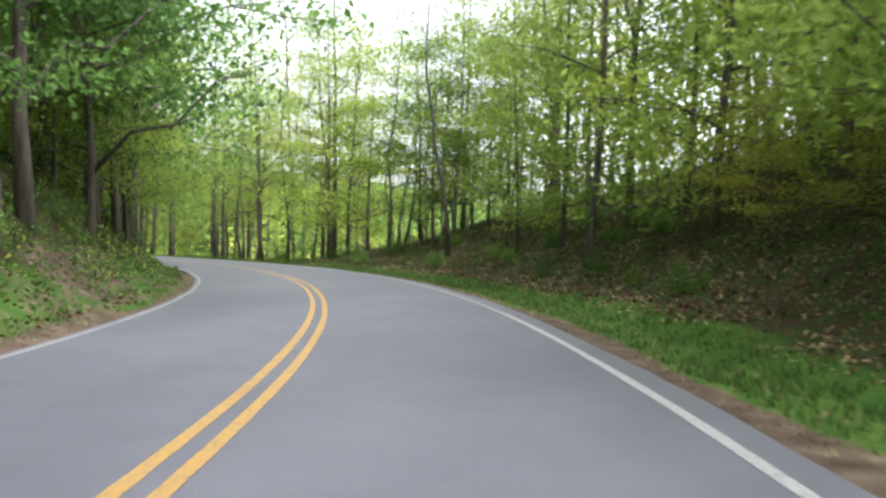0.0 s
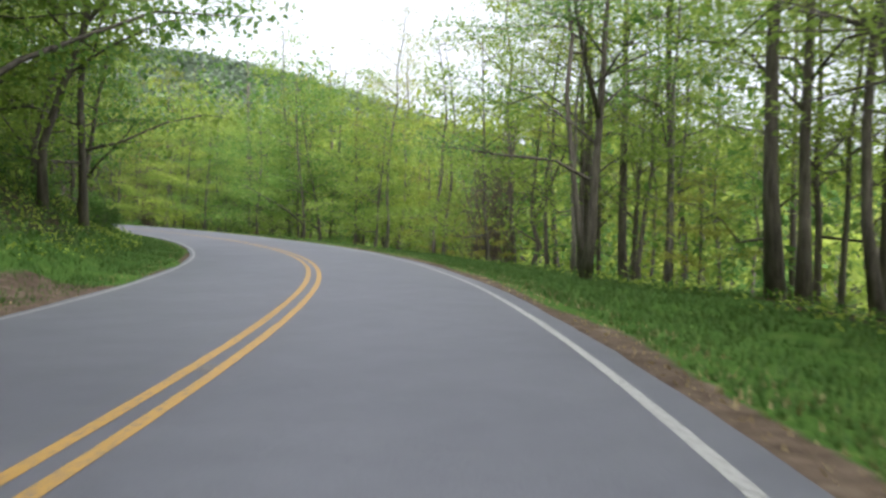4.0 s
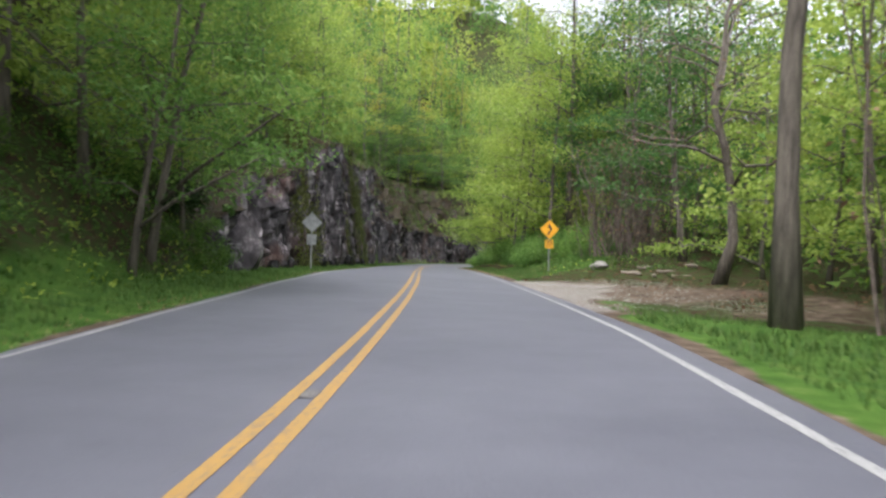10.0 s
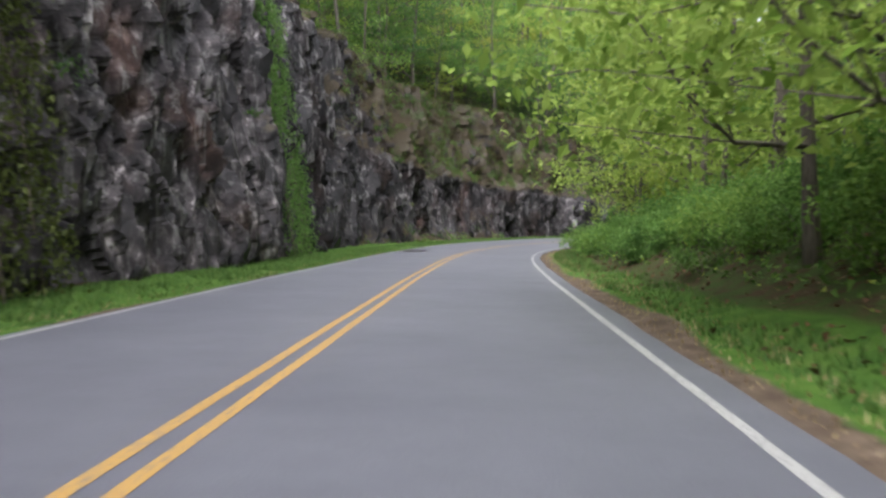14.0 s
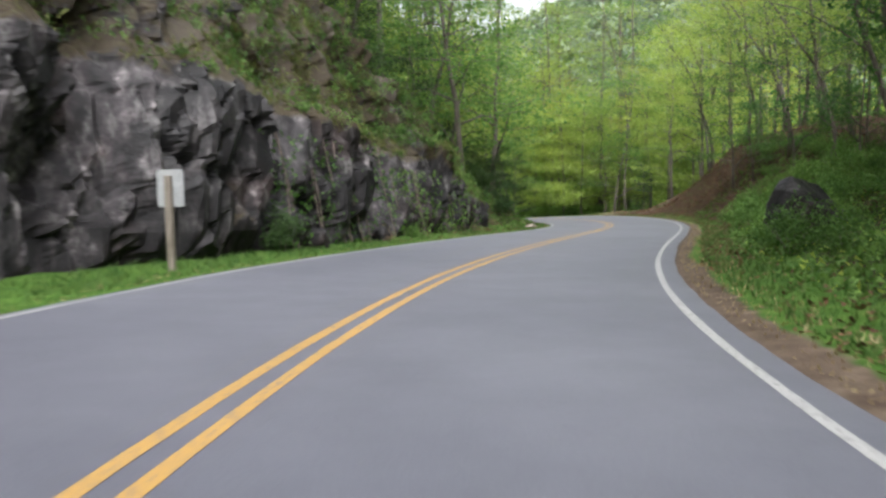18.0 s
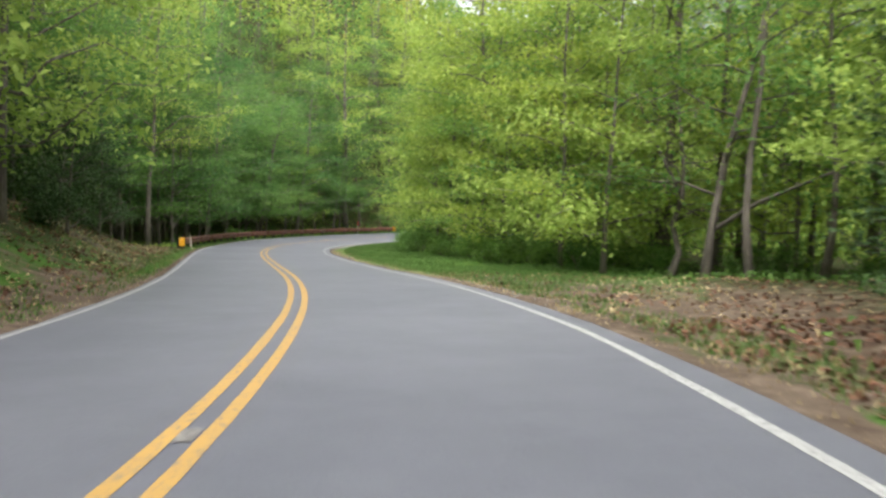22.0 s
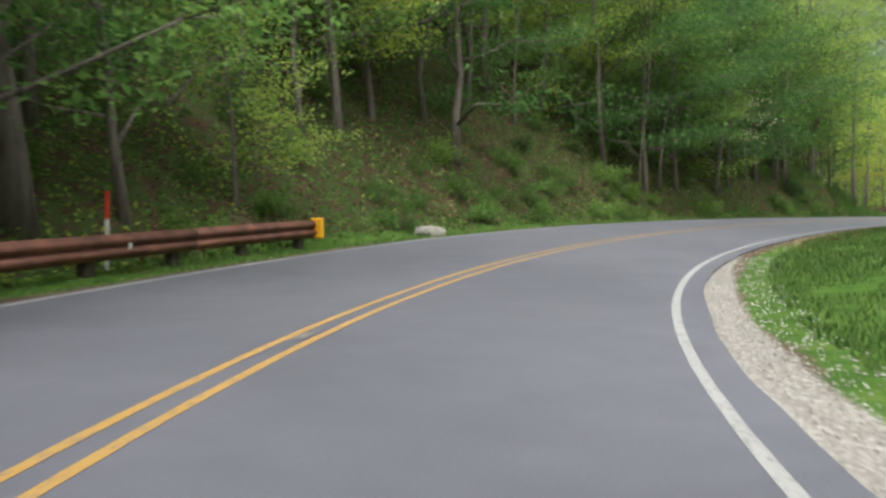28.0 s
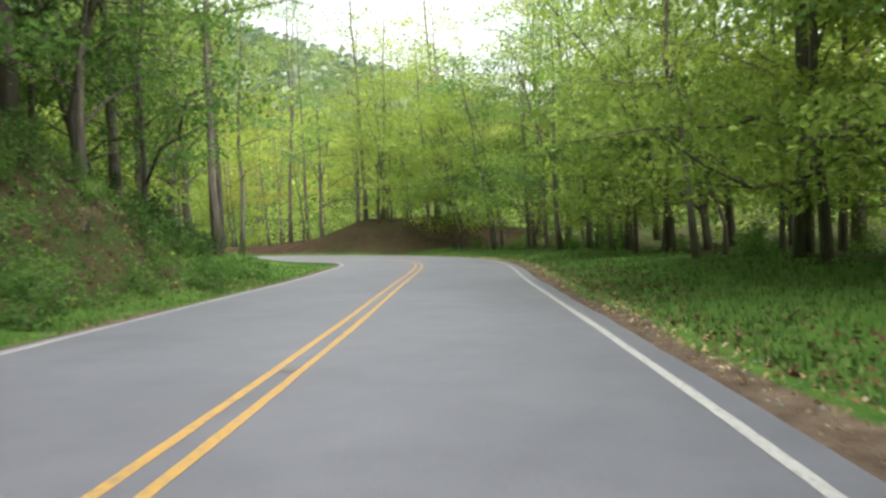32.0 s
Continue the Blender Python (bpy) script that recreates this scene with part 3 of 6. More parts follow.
# ---- road ----
def strip(name, s0, s1, d0, d1, lift, mat, step=1.0, thick=0.0, cols=2, parent=None, ragged=0.0, seed=1):
    """A strip of surface along the road between offsets d0 and d1 (numbers or functions of the station)."""
    s = np.arange(s0, s1 + step * 0.5, step)
    a = np.array([d0(v) if callable(d0) else d0 for v in s])
    b = np.array([d1(v) if callable(d1) else d1 for v in s])
    if ragged:
        a = a + ragged * wave(s, s * 0.3, 0.35, seed) + ragged * wave(s, s * 0, 1.9, seed + 4)
        b = b + ragged * wave(s, s * 0.4, 0.4, seed + 1) + ragged * wave(s, s * 0, 2.3, seed + 5)
    f = np.linspace(0, 1, cols)
    d = a[:, None] * (1 - f) + b[:, None] * f
    ss = np.repeat(s[:, None], cols, 1)
    x, y = plan(ss, d)
    z = np.interp(ss, ST, CZ) + np.sin(np.interp(ss, ST, CB)) * d + lift
    v = np.stack([x, y, z], -1).reshape(-1, 3)
    n = len(s)
    q = [(i * cols + j, i * cols + j + 1, (i + 1) * cols + j + 1, (i + 1) * cols + j) for i in range(n - 1) for j in range(cols - 1)]
    me = mesh_of(name, v, q, mat, True)
    ob = new(name, me)
    if parent:
        ob.parent = parent
    return ob


def edge_l(v):
    return float(np.interp(v, ST, WL))


def edge_r(v):
    return -float(np.interp(v, ST, WR))


END = LENGTH + TAIL - 2


def line_half(v):
    return float(np.interp(v, (360, 410), (0.053, 0.041)))


road = strip("road", -LEAD, END, lambda v: edge_l(v) + LIP_L, lambda v: edge_r(v) - LIP_R, 0.0, M["asphalt"], 0.5, cols=9, ragged=0.03)
tagged(road, "smooth grey asphalt two-lane mountain road with painted lines", "road", kind="structure")
for off in (-0.12, 0.12):
    tagged(strip("yellow_line", -LEAD, END, lambda v, o=off: o - line_half(v), lambda v, o=off: o + line_half(v), 0.004, M["yellow"], 0.25, parent=road, ragged=0.006, seed=off * 9), "solid yellow centre line")
tagged(strip("white_line", -LEAD, END, lambda v: edge_r(v) - 0.05, lambda v: edge_r(v) + 0.05, 0.004, M["white"], 0.25, parent=road, ragged=0.007, seed=3), "white edge line")
tagged(strip("white_line", -LEAD, END, lambda v: edge_l(v) - 0.04, lambda v: edge_l(v) + 0.04, 0.004, M["white"], 0.25, parent=road, ragged=0.012, seed=6), "thin white edge line")

# ---- ground ----
GRASS_L = [(-45, 1.2), (58, 1.2), (74, 2.4), (120, 2.2), (156, 1.9), (232, 2.0), (240, 4.2), (268, 4.0), (278, 2.2), (290, 1.7), (300, 1.0), (322, .9), (366, .7), (374, 1.6), (420, 1.6), (470, 1.6), (484, 4), (530, 4)]
GRASS_R = [(-45, 1.9), (30, 2.0), (42, 2.8), (60, 4.6), (104, 6.5), (131, 4.6), (145, 4.0), (149, 0.4), (168, 0.3), (172, 5), (186, 1.1), (235, 1.1), (250, 2.6), (268, 2.0), (290, 1.3),
           (330, 1.2), (338, 3), (350, 9), (372, 11), (424, 12), (440, 6), (530, 5)]


def cover_of(s, d):
    """Soil, fallen leaves and gravel at station s and offset d: three shares."""
    el, er = np.interp(s, ST, WL) + LIP_L, np.interp(s, ST, WR) + LIP_R
    left = d > 0
    u = np.where(left, d - el, -d - er)
    g = np.where(left, tab(GRASS_L, s, 1), tab(GRASS_R, s, 1)) + 0.6 * wave(s, d, 3.0, 7.0)
    strip_w = np.where(left, np.where((s > 66) & (s < 320), -0.12, 0.12), np.where((s > 90) & (s < 150), 0.05, 0.25)) + 0.22 * wave(s, d * 0, 2.5, 8.0)
    soil = np.clip(1.1 - (u - strip_w) * 3.0, 0, 1) * 0.9
    litter = np.clip((u - g) * 1.2, 0, 1) * 0.85
    bank = (~left) & (s > 294) & (s < 334) & (u > 1.6)
    soil = np.where(bank, 0.0, soil)
    litter = np.where(bank, 1.0, litter)
    bare = (~left) & (s > 329) & (s < 348) & (u < 9)
    soil = np.where(bare, np.maximum(soil, np.clip(0.75 - u * 0.06 + 0.3 * wave(s, d, 3.0, 5.0), 0, 0.8)), soil)
    leafy = left & (s > 347) & (s < 373) & (u > 0.7)
    litter = np.where(leafy, 0.5 + 0.3 * wave(s, d, 1.3, 3.0), litter)
    soil = np.where(leafy & (u < 6), 0.4 + 0.3 * wave(s, d, 1.1, 5.0), soil)
    red = left & (s < 36) & (u > 0.5) & (u < 2.4)
    soil = np.where(red, 0.5 + 0.35 * wave(s, d, 1.5, 3.0), soil)
    olive = left & (s > 318) & (s < 347) & (u > 0.9) & (u < 5)
    litter = np.where(olive, 0.35 + 0.2 * wave(s, d, 1.4, 3.0), litter)
    soil = np.where(olive, 0.35 + 0.3 * wave(s, d, 1.1, 5.0), soil)
    tan = left & (s > 408) & (s < 476) & (u > 1.4)
    litter = np.where(tan, 0.9, litter)
    foot = left & (((s > 40) & (s < 66)) | ((s > 318) & (s < 346))) & (u < 1.5 + 0.5 * wave(s, d, 3.0, 2.0))
    soil = np.where(foot, 0.75, soil)
    mound = (~left) & (s > 509) & (s < 560) & (u > 1.2) & (u < 18)
    soil = np.where(mound, 0.0, soil)
    litter = np.where(mound, 1.0, litter)
    pull = (~left) & (s > 147) & (s < 166)
    reach = np.interp(s, (147, 151, 155, 161, 166), (0.2, 1.2, 2.3, 3.4, 2.6)) + 0.9 * wave(s, d, 1.6, 1.0)
    gravel = np.where(pull & (u < reach), np.clip((reach - u) * 0.5 + 0.15, 0, 0.5), 0.0)
    soil = np.where(pull & (u < 6.5), np.maximum(soil, np.where(u < reach, 0.75, 0.45 + 0.4 * wave(s, d, 2.5, 6.0))), soil)
    wide = np.interp(s, (380, 388, 405, 418, 428), (0.0, 0.6, 0.7, 0.55, 0.0))
    gravel = np.maximum(gravel, np.where((~left) & (u < wide) & (wide > 0.05), np.clip((wide - u) * 3, 0, 1), 0))
    return np.stack([soil, litter, gravel], -1)


VERGE_U = np.array([0, .15, .35, .6, .9, 1.3, 1.7, 2.1, 2.6, 3.1, 3.6, 4.2, 5, 6, 7, 8, 9.5, 11, 12.5, 14])


def verge(name, side, label):
    s = np.arange(-LEAD, END, 0.5)
    e = np.interp(s, ST, WL) + LIP_L if side > 0 else np.interp(s, ST, WR) + LIP_R
    d = side * (e[:, None] - 0.06 + VERGE_U[None, :])
    ss = np.repeat(s[:, None], len(VERGE_U), 1)
    p = ground_points(ss, d)
    p[:, 0, 2] -= 0.05
    small = np.clip(VERGE_U / 0.8, 0, 1)[None, :]
    p[..., 2] += small * (0.035 * wave(ss, d, 0.45, 4.0) + 0.03 * wave(ss, d, 1.1, 9.0))
    c = len(VERGE_U)
    q = [(i * c + j, i * c + j + 1, (i + 1) * c + j + 1, (i + 1) * c + j) for i in range(len(s) - 1) for j in range(c - 1)]
    if side > 0:
        q = [f[::-1] for f in q]
    me = mesh_of(name, p.reshape(-1, 3), q, M["ground"], True)
    cover(me, cover_of(ss.ravel(), d.ravel()))
    return tagged(new(name, me), label, "ground", kind="structure")


verge("verge_left", 1, "grassy roadside rising into a leafy wooded bank")
verge("verge_right", -1, "grassy roadside with bare soil and fallen leaves")


def nearest(x, y):
    """Station and offset of the nearest point of the road's middle."""
    s, d = np.empty(len(x)), np.empty(len(x))
    for k in range(0, len(x), 4000):
        dx, dy = x[k:k + 4000, None] - CX[None], y[k:k + 4000, None] - CY[None]
        j = (dx * dx + dy * dy).argmin(1)
        n = np.arange(len(j))
        s[k:k + 4000] = ST[j]
        side = -(np.cos(HEAD[j]) * dx[n, j] + np.sin(HEAD[j]) * dy[n, j])
        d[k:k + 4000] = np.where(side >= 0, 1, -1) * np.hypot(dx[n, j], dy[n, j])
    return s, d


def swell(x, y, d):
    """Hills further off."""
    away = np.clip((np.abs(d) - 140) / 400, 0, 1)
    far = away * (50 + 55 * wave(x, y, 260.0, 2.0)) * np.clip(1.3 - np.abs(d) / 3500, 0, 1)
    far = far * (1 - 0.9 * np.exp(-((x - 180) ** 2 + (y - 480) ** 2) / (2 * 330 ** 2)))
    apart = np.clip((np.abs(d) - 30) / 50, 0, 1)
    for hx, hy, high, wide in ((-490, 112, 46, 62), (-830, 640, 118, 200)):
        far = far + apart * high * np.exp(-((x - hx) ** 2 + (y - hy) ** 2) / (2 * wide ** 2))
    return far


def far_ground():
    inner_x, inner_y = np.arange(-520, 130, 4.0), np.arange(-120, 370, 4.0)
    far = np.array([30, 80, 160, 300, 550, 1000, 1800, 3200.0])
    gx = np.concatenate([inner_x[0] - far[::-1], inner_x, inner_x[-1] + far])
    gy = np.concatenate([inner_y[0] - far[::-1], inner_y, inner_y[-1] + far])
    x, y = (a.ravel() for a in np.meshgrid(gx, gy, indexing="ij"))
    s, d = nearest(x, y)
    z = np.interp(s, ST, CZ) + rise(s, d) - 0.12 * (np.abs(d) < 24)
    z = z + swell(x, y, d)
    c = len(gy)
    keep = np.abs(d) > 13
    q = []
    for i in range(len(gx) - 1):
        for j in range(c - 1):
            f = (i * c + j, (i + 1) * c + j, (i + 1) * c + j + 1, i * c + j + 1)
            if keep[f[0]] or keep[f[1]] or keep[f[2]] or keep[f[3]]:
                q.append(f)
    me = mesh_of("ground", np.stack([x, y, z], -1), q, M["ground"], True)
    far_cover = np.zeros((len(x), 3))
    far_cover[:, 1] = np.where(np.abs(d) < 260, 0.75, 0.45)
    near_cover = cover_of(s, d)
    cover(me, np.where((np.abs(d) < 30)[:, None], near_cover, far_cover))
    return tagged(new("ground", me), "wooded hillsides covered in fallen leaves and low plants", "ground", kind="structure")


far_ground()

# ---- rock cutting ----
_DICE = np.random.default_rng(11).random((4096, 5))


def facets(a, b, wide, high, off, tilt, seed):
    """Broken, tilted facets: the set-back at each place, how near a joint it lies, and a tone of its facet."""
    i, j = np.floor(a / wide).astype(int), np.floor(b / high).astype(int)
    first, second = np.full(a.shape, 9.0), np.full(a.shape, 9.0)
    value, other, tone = np.zeros(a.shape), np.zeros(a.shape), np.zeros(a.shape)
    for di in (-1, 0, 1):
        for dj in (-1, 0, 1):
            r = _DICE[((i + di) * 73 + (j + dj) * 179 + seed * 619) % 4096]
            x, y = a / wide - (i + di + r[..., 0]), b / high - (j + dj + r[..., 1])
            dist = np.hypot(x, y)
            plane = off * (r[..., 2] - 0.5) * 2 + tilt * wide * ((r[..., 3] - 0.5) * x + (r[..., 4] - 0.55) * 0.45 * y) * 2
            near = dist < first
            other = np.where(near, value, np.where(dist < second, plane, other))
            second = np.where(near, first, np.minimum(second, dist))
            value, tone, first = np.where(near, plane, value), np.where(near, r[..., 2], tone), np.where(near, dist, first)
    share = 0.5 + 0.5 * np.clip((second - first) / 0.13, 0, 1)
    return value * share + other * (1 - share), second - first, tone


def rock_face():
    s = np.arange(156, 305, 0.10)
    h = np.concatenate([np.linspace(0, 0.97, 104), [1.0]])
    S, H = np.meshgrid(s, h, indexing="ij")
    S = np.clip(S + 0.25 * H * tab(ROCK_TOP, S, 1) * np.clip((S - 156) / 6, 0, 1) * np.clip((305 - S) / 6, 0, 1), 156, 305)
    top = tab(ROCK_TOP, S, 1) + 0.45 * wave(S, S * 0, 2.2, 3.0) + 0.3 * wave(S, S * 0, 0.7, 5.0)
    Z = H * top
    a = S - 0.28 * Z + 0.5 * wave(S, Z, 2.0, 1.0) + 0.03 * wave(S, Z, 0.6, 2.0)
    b = Z + 0.75 * wave(S, Z, 3.0, 7.0) * stepped(S) + 0.6 * wave(S, Z, 1.7, 4.0)
    depth = set_back(S, Z) + 0.35 * wave(S, Z, 6.0, 1.0)
    shade = 0
    broken = 1 + 0.15 * stepped(S) * np.clip(Z - tab(LEDGE, S, 1), 0, 1)
    for wide, high, off, tilt, seed, share, turn in ((2.3, 6.6, 0.45, 0.40, 1, 0.25, 0.05), (0.85, 2.6, 0.30, 0.9, 2, 0.4, -0.06), (0.38, 1.0, 0.11, 1.1, 3, 0.35, 0.08)):
        ca, sa = math.cos(turn), math.sin(turn)
        value, joint, tone = facets(ca * a + sa * b, ca * b - sa * a + 0.10 * wave(a, b, 1.3, seed), wide, high, off, tilt, seed)
        depth = depth + broken * value + off * 0.5 * np.clip(1 - joint * 7, 0, 1)
        shade = shade + share * tone
    talus = np.interp(S, (240, 248, 266, 274), (0, 1, 1, 0)) * (1 + 0.7 * wave(S, S * 0, 2.0, 6.0))
    depth = np.maximum(depth, -0.45 + 0.1 * depth) * np.clip(0.3 + Z * 0.8, 0, 1) - 1.1 * talus * np.exp(-Z / 0.9)
    depth = depth + np.where(H > 0.99, 1.2, 0)
    el = np.interp(S, ST, WL) + LIP_L
    x, y = plan(S, el + tab(ROCK_FOOT, S, 1) + depth)
    base = np.interp(S, ST, CZ) + rise(S, el + 1.2) - 0.3
    v = np.stack([x, y, base + Z], -1)
    n, c = S.shape
    q = [(i * c + j, i * c + j + 1, (i + 1) * c + j + 1, (i + 1) * c + j) for i in range(n - 1) for j in range(c - 1)]
    me = mesh_of("rock_face", v.reshape(-1, 3), q, M["rock"])
    lime = np.interp(S, (165, 226, 236, 262, 272, 290), (0.95, 1, 1, 0.9, 0.5, 0.6)) * np.clip(H * 3 + 0.3, 0, 1)
    flat = np.clip(np.gradient(depth, axis=1) / np.maximum(np.gradient(Z, axis=1), 0.02) * 1.2 - 0.25, 0, 1)
    over = np.clip((Z - tab(LEDGE, S, 1) + 0.3) / 0.8, 0, 1) * stepped(S)
    green = np.clip(0.30 * flat + over * (0.72 + 0.3 * flat) + 0.8 * talus * np.exp(-Z / 0.8) + np.where(H > 0.95, 0.6, 0) + 0.25 * wave(S, Z, 1.8, 8.0), 0, 1)
    # Damp darkens 236-258; elsewhere the tone makes up for how light falls.
    damp = np.interp(S, (225, 236, 258, 270, 284), (-0.24, 0.26, 0.16, 0.02, 0.13))
    cover(me, np.stack([lime.ravel(), green.ravel(), (shade - damp).ravel()], -1))
    tagged(new("rock_face", me), "tall dark blasted rock cutting with pale mineral streaks", "rock face", kind="structure")
    return v, green


ROCK_AT, ROCK_GREEN = rock_face()


# ---- trees ----
def make_tree(seed, height, spread, low, trunk_r, count, leaf, flat=0.28, wander=0.35, limbs=14, bend=0.0, fork=False, twigs=3, corners=4):
    """Trunk with limbs and twigs, and a crown of leaf sprays on them: (verts, faces) of each."""
    rng = np.random.default_rng(seed)
    n = 9
    t = np.linspace(0, 1, n)
    path = np.stack([np.cumsum(rng.normal(0, wander * height / 60, n)) + bend * height * t ** 1.6,
                     np.cumsum(rng.normal(0, wander * height / 60, n)), t * height], -1)
    path[0, :2] = 0
    path[0, 2] = -0.4
    radius = trunk_r * (1 - 0.86 * t) * np.where(t < 0.05, 1.45, 1)
    pieces = [tube(path, radius, 8)]
    spines = []
    stems = [(path, radius)]
    if fork:
        k = 3
        extra = path[k:] + np.linspace(0, 1, n - k)[:, None] ** 0.8 * np.array([spread * 0.6 * rng.choice([-1, 1]), spread * 0.3, -0.5])
        pieces.append(tube(extra, radius[k:] * 0.8, 7))
        stems.append((extra, radius[k:] * 0.8))
    for i in range(limbs):
        sp, sr = stems[i % len(stems)]
        lo = low if len(sp) == n else max(low - 0.3, 0.05)
        f = lo + (0.97 - lo) * (i + rng.uniform(0, 1)) / limbs
        k = f * (len(sp) - 1)
        k0 = min(int(k), len(sp) - 2)
        base = sp[k0] + (sp[k0 + 1] - sp[k0]) * (k - k0)
        ang = i * 2.4 + rng.uniform(-0.5, 0.5)
        reach = spread * (1.05 - 0.65 * max(f - low, 0) / (1 - low + 1e-6)) * rng.uniform(0.7, 1.15)
        lift = rng.uniform(0.15, 0.75) * reach
        m = 5
        g = np.linspace(0, 1, m)
        limb = base + np.stack([np.cos(ang) * reach * g, np.sin(ang) * reach * g, lift * g ** 0.8 - 0.12 * reach * g ** 2], -1)
        limb[1:-1] += rng.normal(0, 0.05 * reach, (m - 2, 3))
        r0 = max(sr[k0] * 0.45, 0.018)
        pieces.append(tube(limb, r0 * (1 - 0.85 * g), 4))
        spines.append(limb)
        for _ in range(twigs):
            g0 = rng.uniform(0.3, 0.9)
            b0 = limb[int(g0 * (m - 1))]
            a2 = ang + rng.uniform(-1.2, 1.2)
            r2 = reach * rng.uniform(0.3, 0.55)
            h = np.linspace(0, 1, 3)
            twig = b0 + np.stack([np.cos(a2) * r2 * h, np.sin(a2) * r2 * h, r2 * rng.uniform(-0.1, 0.5) * h], -1)
            pieces.append(tube(twig, r0 * 0.4 * (1 - 0.8 * h), 3))
            spines.append(twig)
    wood = merge(pieces)
    if not count:
        return wood, None
    weights = np.array([np.linalg.norm(sp[-1] - sp[0]) for sp in spines])
    pick = rng.choice(len(spines), count, p=weights / weights.sum())
    g = rng.beta(2.2, 1.1, count)
    at = np.empty((count, 3))
    for k in range(len(spines)):
        sel = pick == k
        sp = spines[k]
        x = g[sel] * (len(sp) - 1)
        i0 = np.minimum(x.astype(int), len(sp) - 2)
        at[sel] = sp[i0] + (sp[i0 + 1] - sp[i0]) * (x - i0)[:, None]
    clump = rng.normal(size=(70, 3))
    at += clump[(pick * 3 + (g * 3).astype(int)) % 70] * np.array([0.3, 0.3, 0.12]) * spread * 0.3
    at += rng.normal(size=(count, 3)) * np.array([1, 1, flat]) * spread * 0.13
    return wood, leaves(rng, at, leaf, leaf * 0.62, corners=corners)


class Kind:
    """A sort of plant, built once; further ones are copies of it."""

    def __init__(self, name, label, category, group, wood, crown, wood_mat, leaf_mat, crown_name="crown", wood_name="trunk", crown_label=""):
        self.ob = thing(name, Matrix(), label, category, group)
        if wood:
            part_mesh(wood_name, mesh_of(wood_name, *wood, M[wood_mat], True), self.ob)
        if crown:
            part_mesh(crown_name, mesh_of(crown_name, *crown, M[leaf_mat]), self.ob, crown_label)
        self.used = False

    def put(self, m):
        if self.used:
            return copy_thing(self.ob, m)
        self.used = True
        self.ob.matrix_basis = m
        return self.ob


def tree_kind(seed, name, label, group, leaf_mat, wood_mat="bark", category="tree", **k):
    wood, crown = make_tree(seed, **k)
    return Kind(name, label, category, group, wood, crown, wood_mat, leaf_mat)


def bush(seed, size, tall, count, leaf, level=0.7):
    rng = np.random.default_rng(seed)
    stems = []
    for i in range(7):
        a, r = rng.uniform(0, 6.28), size * rng.uniform(0.3, 0.75)
        g = np.linspace(0, 1, 4)
        stems.append(tube(np.stack([np.cos(a) * r * g, np.sin(a) * r * g, tall * rng.uniform(0.6, 1.0) * g ** 0.8 - 0.1], -1), 0.022 * (1.1 - g), 4))
    lobes = rng.normal(size=(16, 3)) * np.array([0.42, 0.42, 0.2]) * size
    lobes[:, 2] += rng.uniform(0.25, 0.85, 16) * tall
    at = lobes[rng.integers(0, 16, count)] + rng.normal(size=(count, 3)) * np.array([0.2, 0.2, 0.16]) * size
    at[:, 2] = np.abs(at[:, 2]) + 0.03
    return merge(stems), leaves(rng, at, leaf, leaf * 0.62, level)


ROADSIDE, WOODS, BUSHES = "roadside trees", "trees of the wood", "roadside bushes"
BIG = [
    tree_kind(1, "broadleaf_tree", "tall broadleaf tree with fresh light green spring leaves", ROADSIDE, "fresh", height=17, spread=4.6, low=0.22, trunk_r=0.165, count=7000, leaf=0.135, limbs=20, corners=3),
    tree_kind(2, "broadleaf_tree", "slender tall tree with open bright green crown", ROADSIDE, "fresh", "pale_bark", height=15, spread=3.6, low=0.24, trunk_r=0.115, count=5800, leaf=0.13, limbs=18, wander=0.5, corners=3),
    tree_kind(3, "broadleaf_tree", "broad tree with dark trunk and mid green leaves", ROADSIDE, "mid", height=16, spread=5.0, low=0.22, trunk_r=0.19, count=7000, leaf=0.135, limbs=20, fork=True, corners=3),
    tree_kind(4, "broadleaf_tree", "tall tree with sparse yellow-green young leaves", ROADSIDE, "yellowish", "pale_bark", height=18, spread=4.0, low=0.35, trunk_r=0.135, count=4400, leaf=0.125, limbs=18, wander=0.5, corners=3),
]
SAPLING = [
    tree_kind(11, "young_tree", "young understorey tree with layered bright green leaves", ROADSIDE, "fresh", height=7.5, spread=2.8, low=0.08, trunk_r=0.065, count=4200, leaf=0.12, flat=0.36, limbs=15, twigs=2),
    tree_kind(12, "leaning_sapling", "young leaning tree with light green leaf sprays", ROADSIDE, "mid", height=9, spread=3.0, low=0.1, trunk_r=0.08, count=4500, leaf=0.12, flat=0.36, limbs=16, bend=0.12, twigs=2),
    tree_kind(13, "spring_sapling", "thin young tree with yellowish spring leaves", ROADSIDE, "yellowish", height=6.5, spread=2.4, low=0.12, trunk_r=0.05, count=2900, leaf=0.12, flat=0.36, limbs=13, bend=-0.08, twigs=2),
    tree_kind(14, "shade_sapling", "young tree with deep green leaf sprays, shade in their colour", ROADSIDE, "deep", height=8.5, spread=3.0, low=0.06, trunk_r=0.07, count=4500, leaf=0.12, flat=0.3, limbs=16, twigs=2),
]
BARE = [
    tree_kind(21, "bare_tree", "almost bare tree with twisted branches and ruddy buds", ROADSIDE, "ruddy", height=12, spread=4.2, low=0.25, trunk_r=0.2, count=1300, leaf=0.11, limbs=22, wander=1.3, fork=True),
    tree_kind(22, "bare_tree", "thin dark bare-branched tree in the wood", ROADSIDE, "fresh", height=14, spread=2.6, low=0.45, trunk_r=0.12, count=900, leaf=0.17, limbs=16, wander=0.6),
]
